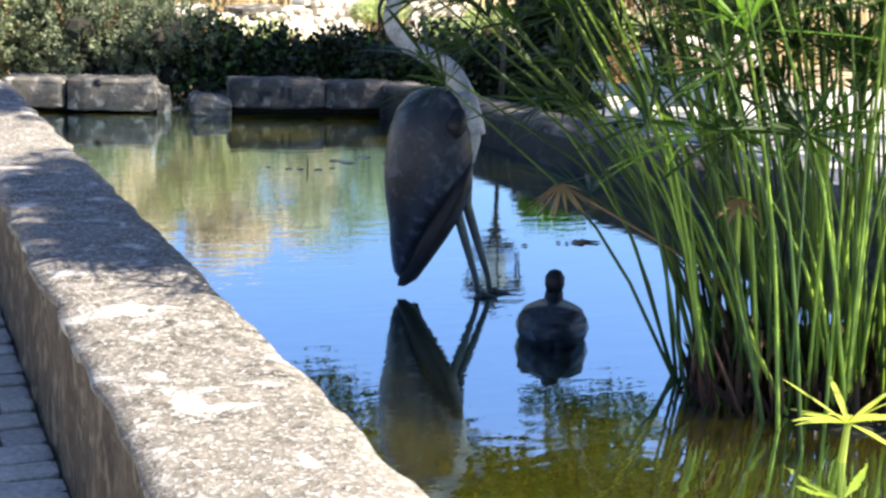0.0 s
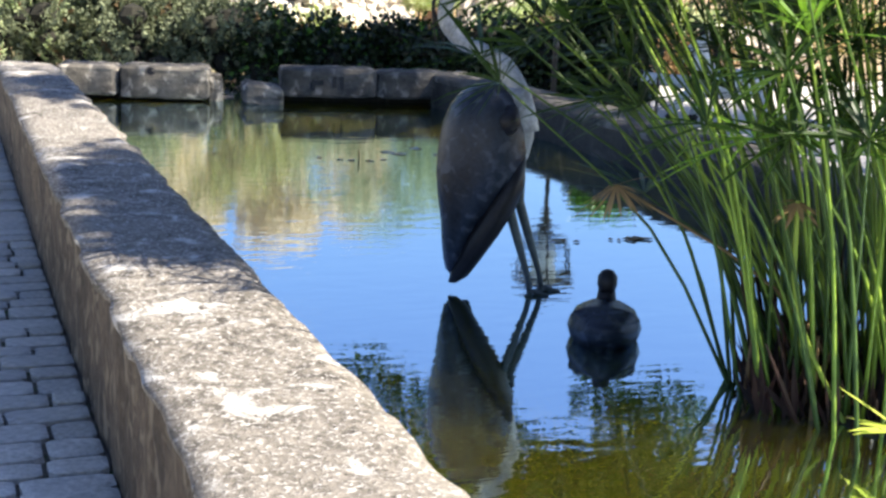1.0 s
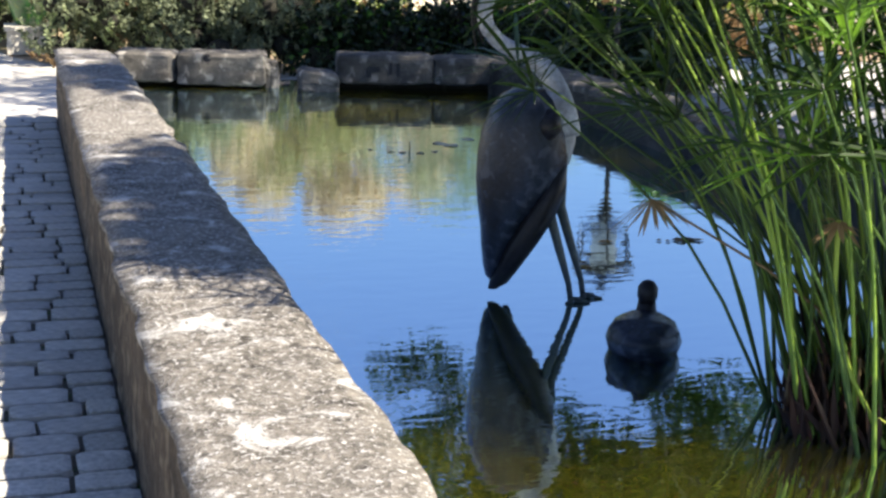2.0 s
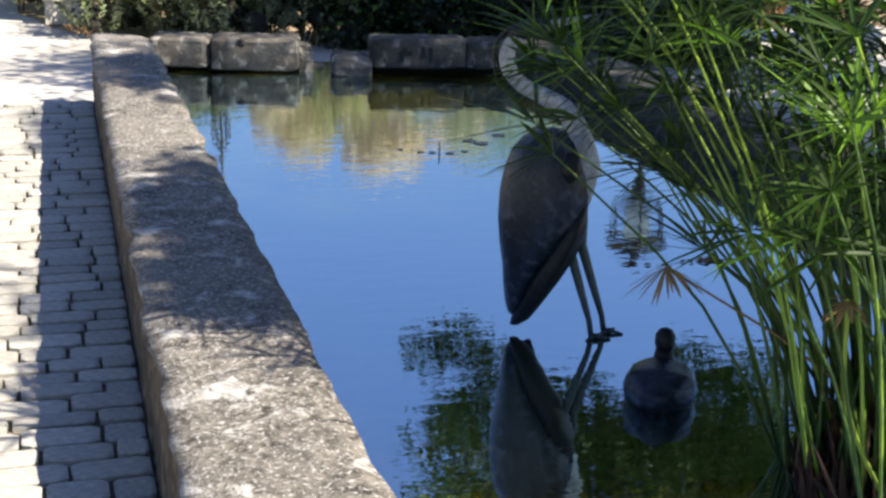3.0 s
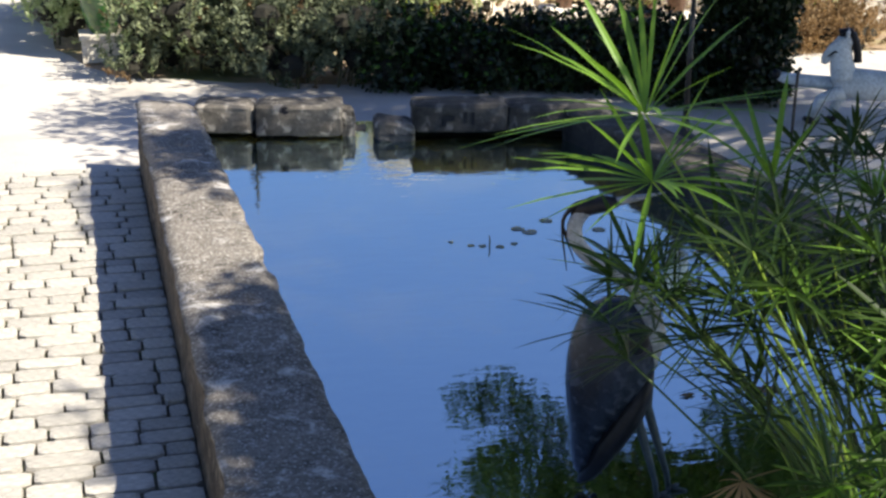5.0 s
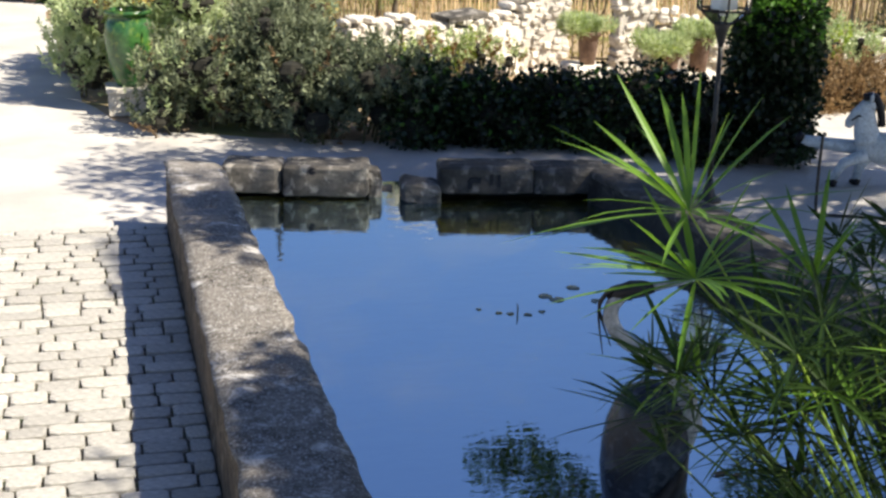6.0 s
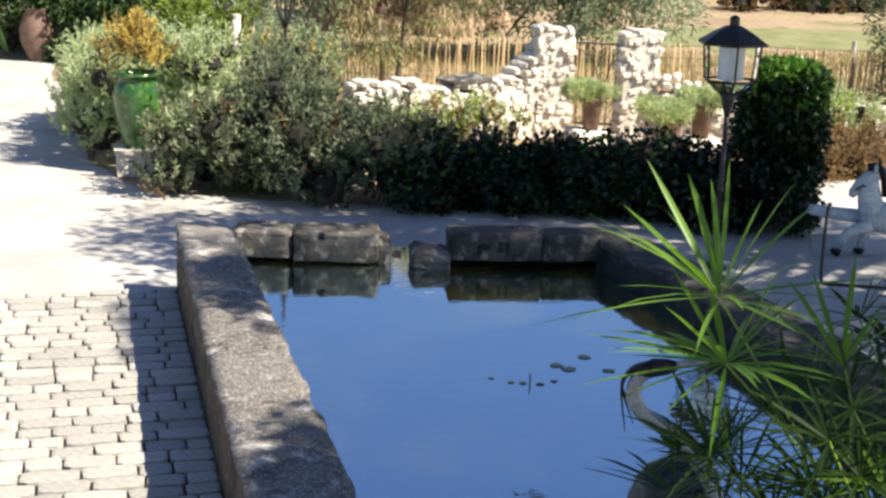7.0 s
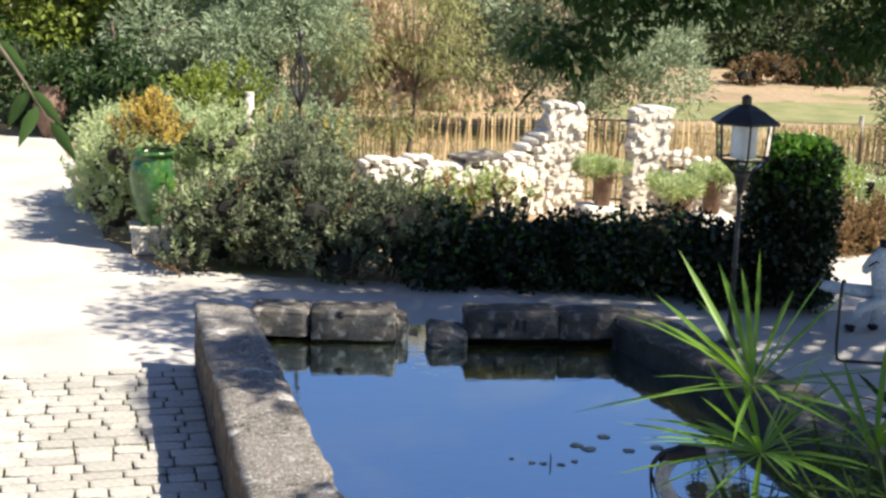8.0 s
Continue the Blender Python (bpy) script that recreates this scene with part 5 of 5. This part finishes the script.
# ---- overhanging shade tree ----
def shade_tree():
    rng = np.random.default_rng(401)
    at = np.array([7.4, 4.4, 0.0])
    cl = []
    while len(cl) < 270:
        d = rng.normal(size=3)
        d /= np.linalg.norm(d)
        p = np.array([5.3, 2.4, 4.7]) + d * rng.uniform(0.15, 1) ** 0.5 * np.array([4.0, 5.4, 1.9])
        # gx, gy: where the clump's shadow lands; clumps are dropped to steer the shade.
        gx, gy = p[0] - 0.733 * p[2], p[1] + 0.578 * p[2]
        if p[2] < 2.9 or p[1] > 6.3 or (p[0] < 2.2 and p[2] < 3.6) or gx < -0.6 or gy > 8.4 or (abs(gx - 3.4) < 0.5 and abs(gy - 7.5) < 0.5) or (gx < 0.45 and gy > 7.3) or (gx < -0.1 and gy < 0.55) or (gx < 1.9 and gy < 0.15) or (gx < 0.1 and 2.8 < gy < 3.9 and rng.uniform() < 0.8):
            continue
        if gx < -0.4 and not (0.7 < gy < 2.6 or 4.1 < gy < 4.9) and rng.uniform() < 0.6:
            continue
        s = rng.uniform(0.28, 0.52)
        if gx - 0.85 * s < -0.78 and gy < 5.2:
            continue
        cl.append((*(p - at), s, s, s * 0.55))
    # Unseen clumps added only to cast shade on the coping, water and sedge.
    low = []
    for k in range(32):
        z = rng.uniform(4.0, 5.2)
        x, y = rng.uniform(-0.56, -0.3) + 0.733 * z, (rng.uniform(4.15, 4.85) if k % 5 == 0 else rng.uniform(0.75, 2.5)) - 0.578 * z
        s = rng.uniform(0.16, 0.26)
        low.append((x - at[0], y - at[1], z, s, s, s * 0.55))
    for _ in range(34):
        z = rng.uniform(3.9, 5.4)
        x, y = rng.uniform(0.0, 1.3) + 0.733 * z, rng.uniform(0.35, 1.9) - 0.578 * z
        s = rng.uniform(0.18, 0.30)
        low.append((x - at[0], y - at[1], z, s, s, s * 0.55))
    for _ in range(18):
        z = rng.uniform(3.9, 5.4)
        x, y = rng.uniform(0.15, 1.0) + 0.733 * z, rng.uniform(0.08, 0.55) - 0.578 * z
        s = rng.uniform(0.16, 0.26)
        low.append((x - at[0], y - at[1], z, s, s, s * 0.55))
    hang = []
    for x, y, z, s in ((1.85, 5.7, 2.2, 0.18), (2.05, 5.6, 2.12, 0.18), (2.3, 5.55, 2.3, 0.2), (2.6, 5.4, 2.5, 0.2), (2.9, 5.3, 2.5, 0.2), (3.2, 5.1, 2.62, 0.22), (3.55, 5.0, 2.2, 0.2), (3.7, 4.9, 2.35, 0.22), (4.0, 4.9, 2.3, 0.25), (2.1, 5.4, 2.6, 0.28),
                       (2.6, 5.2, 2.75, 0.3), (3.3, 5.0, 2.8, 0.3), (3.9, 4.9, 2.7, 0.3)):
        hang.append((x * 0.94 - at[0], y * 0.94 - 0.15 - at[1], z - 0.07, s * 1.1, s * 1.15, s * 0.75))
    for _ in range(70):
        s = rng.uniform(0.26, 0.4)
        cl.append((rng.uniform(1.75, 4.4) - at[0], rng.uniform(4.2, 5.9) - at[1], rng.uniform(2.95, 3.5), s, s, s * 0.55))
    root = thing("shade_tree", tuple(at), "large tree with drooping dark green leaves overhanging the pond", "tree")
    link_mesh("trunk", *tube(smooth_line([(0, 0, -0.05), (0.1, 0, 1.2), (-0.1, 0.1, 2.6), (-0.6, 0.1, 4.2), (-1.0, 0, 5.6)], 4), [0.26 - 0.012 * i for i in range(17)], 12), M_BARK, root, smooth=True)
    r = random.Random(402)
    for c in r.sample(cl, 26) + hang[::2]:
        t = Vector(c[:3])
        f = Vector((-0.2, 0.1, r.uniform(2.4, 4.2)))
        m = f.lerp(t, 0.55) + Vector((0, 0, 0.35))
        link_mesh("branch", *tube(smooth_line([f, m, t], 5), [0.05 - 0.004 * i for i in range(11)], 6), M_BARK, root, smooth=True)
    foliage("crown", cl, 62000, 0.12, 0.042, M_PLANE, root, 403, droop=0.5)
    foliage("shade_clumps", low, 15000, 0.12, 0.042, M_PLANE, root, 407, droop=0.5)
    foliage("hanging_crown", hang, 4600, 0.078, 0.034, M_PLANE, root, 405, droop=0.45, shell=0.3)


shade_tree()

# ---- paving ----
pav = thing("paving", (0, 0, 0), "worn limestone setts laid in rows along the pond wall", "paving", "", "structure")
link_mesh("joint_bed", *box_verts(-3.2, -0.33, -4.2, 5.68, -0.03, 0.012), M_JOINT, pav, "dark mossy joints")
r = random.Random(501)
sett_shapes = []
for k in range(10):
    bm = bmesh.new()
    bmesh.ops.create_cube(bm, size=1)
    for v in bm.verts:
        v.co = Vector((v.co.x * (1 + r.uniform(-0.05, 0.05)), v.co.y * (1 + r.uniform(-0.07, 0.07)), v.co.z + 0.5))
    bmesh.ops.bevel(bm, geom=[e for e in bm.edges if abs(e.verts[0].co.z - e.verts[1].co.z) > 0.5], offset=0.13, segments=1, affect="EDGES")
    bmesh.ops.bevel(bm, geom=[e for e in bm.edges if e.verts[0].co.z > 0.4 and e.verts[1].co.z > 0.4], offset=0.09, segments=1, affect="EDGES")
    me = bpy.data.meshes.new("sett")
    bm.to_mesh(me)
    bm.free()
    me.materials.append(M_SETT)
    sett_shapes.append(me)
rest_v, rest_f = [], []
y, row = -4.1, 0
while y < 5.62:
    d = r.uniform(0.10, 0.138)
    x = -0.392 + 0.0098 * max(0.0, y - 0.5)
    while x > -3.1:
        w = r.uniform(0.14, 0.27) if x < -0.41 else r.uniform(0.08, 0.24)
        m = Matrix.Translation((x - w / 2, y + d / 2 + r.uniform(-0.006, 0.006), 0.0)) @ Matrix.Rotation(r.uniform(-0.035, 0.035), 4, "Z") @ Matrix.Rotation(r.uniform(-0.02, 0.02), 4, "Y") @ Matrix.Diagonal((w - 0.013, d - 0.014, 0.030 + r.uniform(-0.005, 0.006), 1))
        me = sett_shapes[r.randrange(10)]
        if x > -1.15 and 0.2 < y:
            ob = new("sett", me)
            ob.parent = pav
            ob.matrix_basis = m
        else:
            o = len(rest_v)
            rest_v += [m @ v.co for v in me.vertices]
            rest_f += [tuple(i + o for i in p.vertices) for p in me.polygons]
        x -= w
    y += d
tagged(link_mesh("setts", rest_v, rest_f, M_SETT, pav), "worn limestone setts", "", "", "stuff")


# ---- far jar and the tree beside the path ----
jar = thing("terracotta_jar", (-1.41, 17.4, 0), "tall brown patterned terracotta jar with a plant under dark trees", "jar")
link_mesh("jar_body", *lathe([(0.11, 0), (0.13, 0.04), (0.22, 0.25), (0.24, 0.42), (0.19, 0.60), (0.14, 0.68), (0.17, 0.72), (0.16, 0.74), (0.12, 0.70)], 24), M_TERRA, jar, smooth=True)
foliage("plant", clumps_in((-0.16, 0.16, -0.14, 0.14, 0.82, 1.05), 8, 0.13, np.random.default_rng(601)), 900, 0.08, 0.03, M_DARKTREE, jar, 602)


def path_tree():
    at = Vector((-4.6, -1.6, 0))
    root = thing("path_tree", tuple(at), "tree beside the paving with a twig of long drooping leaves", "tree")
    link_mesh("trunk", *tube(smooth_line([(0, 0, -0.05), (0.05, 0, 1.2), (0.1, 0.1, 2.6), (0.1, 0.2, 4.2)], 4), [0.16 - 0.008 * i for i in range(13)], 10), M_BARK, root, smooth=True)
    twig = [Vector((0.1, 0.1, 2.6)), Vector((1.6, 0.4, 2.98)), Vector((2.9, 0.62, 2.92)), Vector((3.34, 0.66, 2.64)), Vector((3.47, 0.68, 2.47)), Vector((3.545, 0.69, 2.35))]
    pts = smooth_line(twig, 5)
    link_mesh("limb", *tube(pts, [0.03 - 0.0285 * (i / (len(pts) - 1)) ** 0.3 for i in range(len(pts))], 6), M_BARK, root, smooth=True)
    rnd = random.Random(611)
    for i in range(12, len(pts)):
        for s in (-1, 1):
            if rnd.random() < 0.5:
                continue
            d = Vector((0.75 * s + rnd.uniform(-0.3, 0.3), rnd.uniform(-0.5, 0.5), -0.75)).normalized()
            side = d.cross(Vector((rnd.uniform(-0.4, 0.4), 1, 0.3))).normalized()
            n = side.cross(d)
            L = rnd.uniform(0.055, 0.075)
            V, F = [pts[i].copy()], []
            for q, w in ((0.25, 0.017), (0.5, 0.02), (0.78, 0.012)):
                c0 = pts[i] + d * L * q + Vector((0, 0, -0.012 * q * q))
                V += [c0 - side * w * 0.5, c0 - n * w * 0.22, c0 + side * w * 0.5]
            V.append(pts[i] + d * L + Vector((0, 0, -0.014)))
            F = [(0, 2, 1), (0, 3, 2), (1, 2, 5, 4), (2, 3, 6, 5), (4, 5, 8, 7), (5, 6, 9, 8), (7, 8, 10), (8, 9, 10)]
            link_mesh("leaf", V, F, M_PLANE, root, smooth=True)
    cl = clumps_in((-2.2, 1.0, -2.0, 2.0, 3.2, 5.2), 40, 0.5, np.random.default_rng(612))
    foliage("crown", cl, 9000, 0.11, 0.04, M_PLANE, root, 613, droop=0.5)


path_tree()
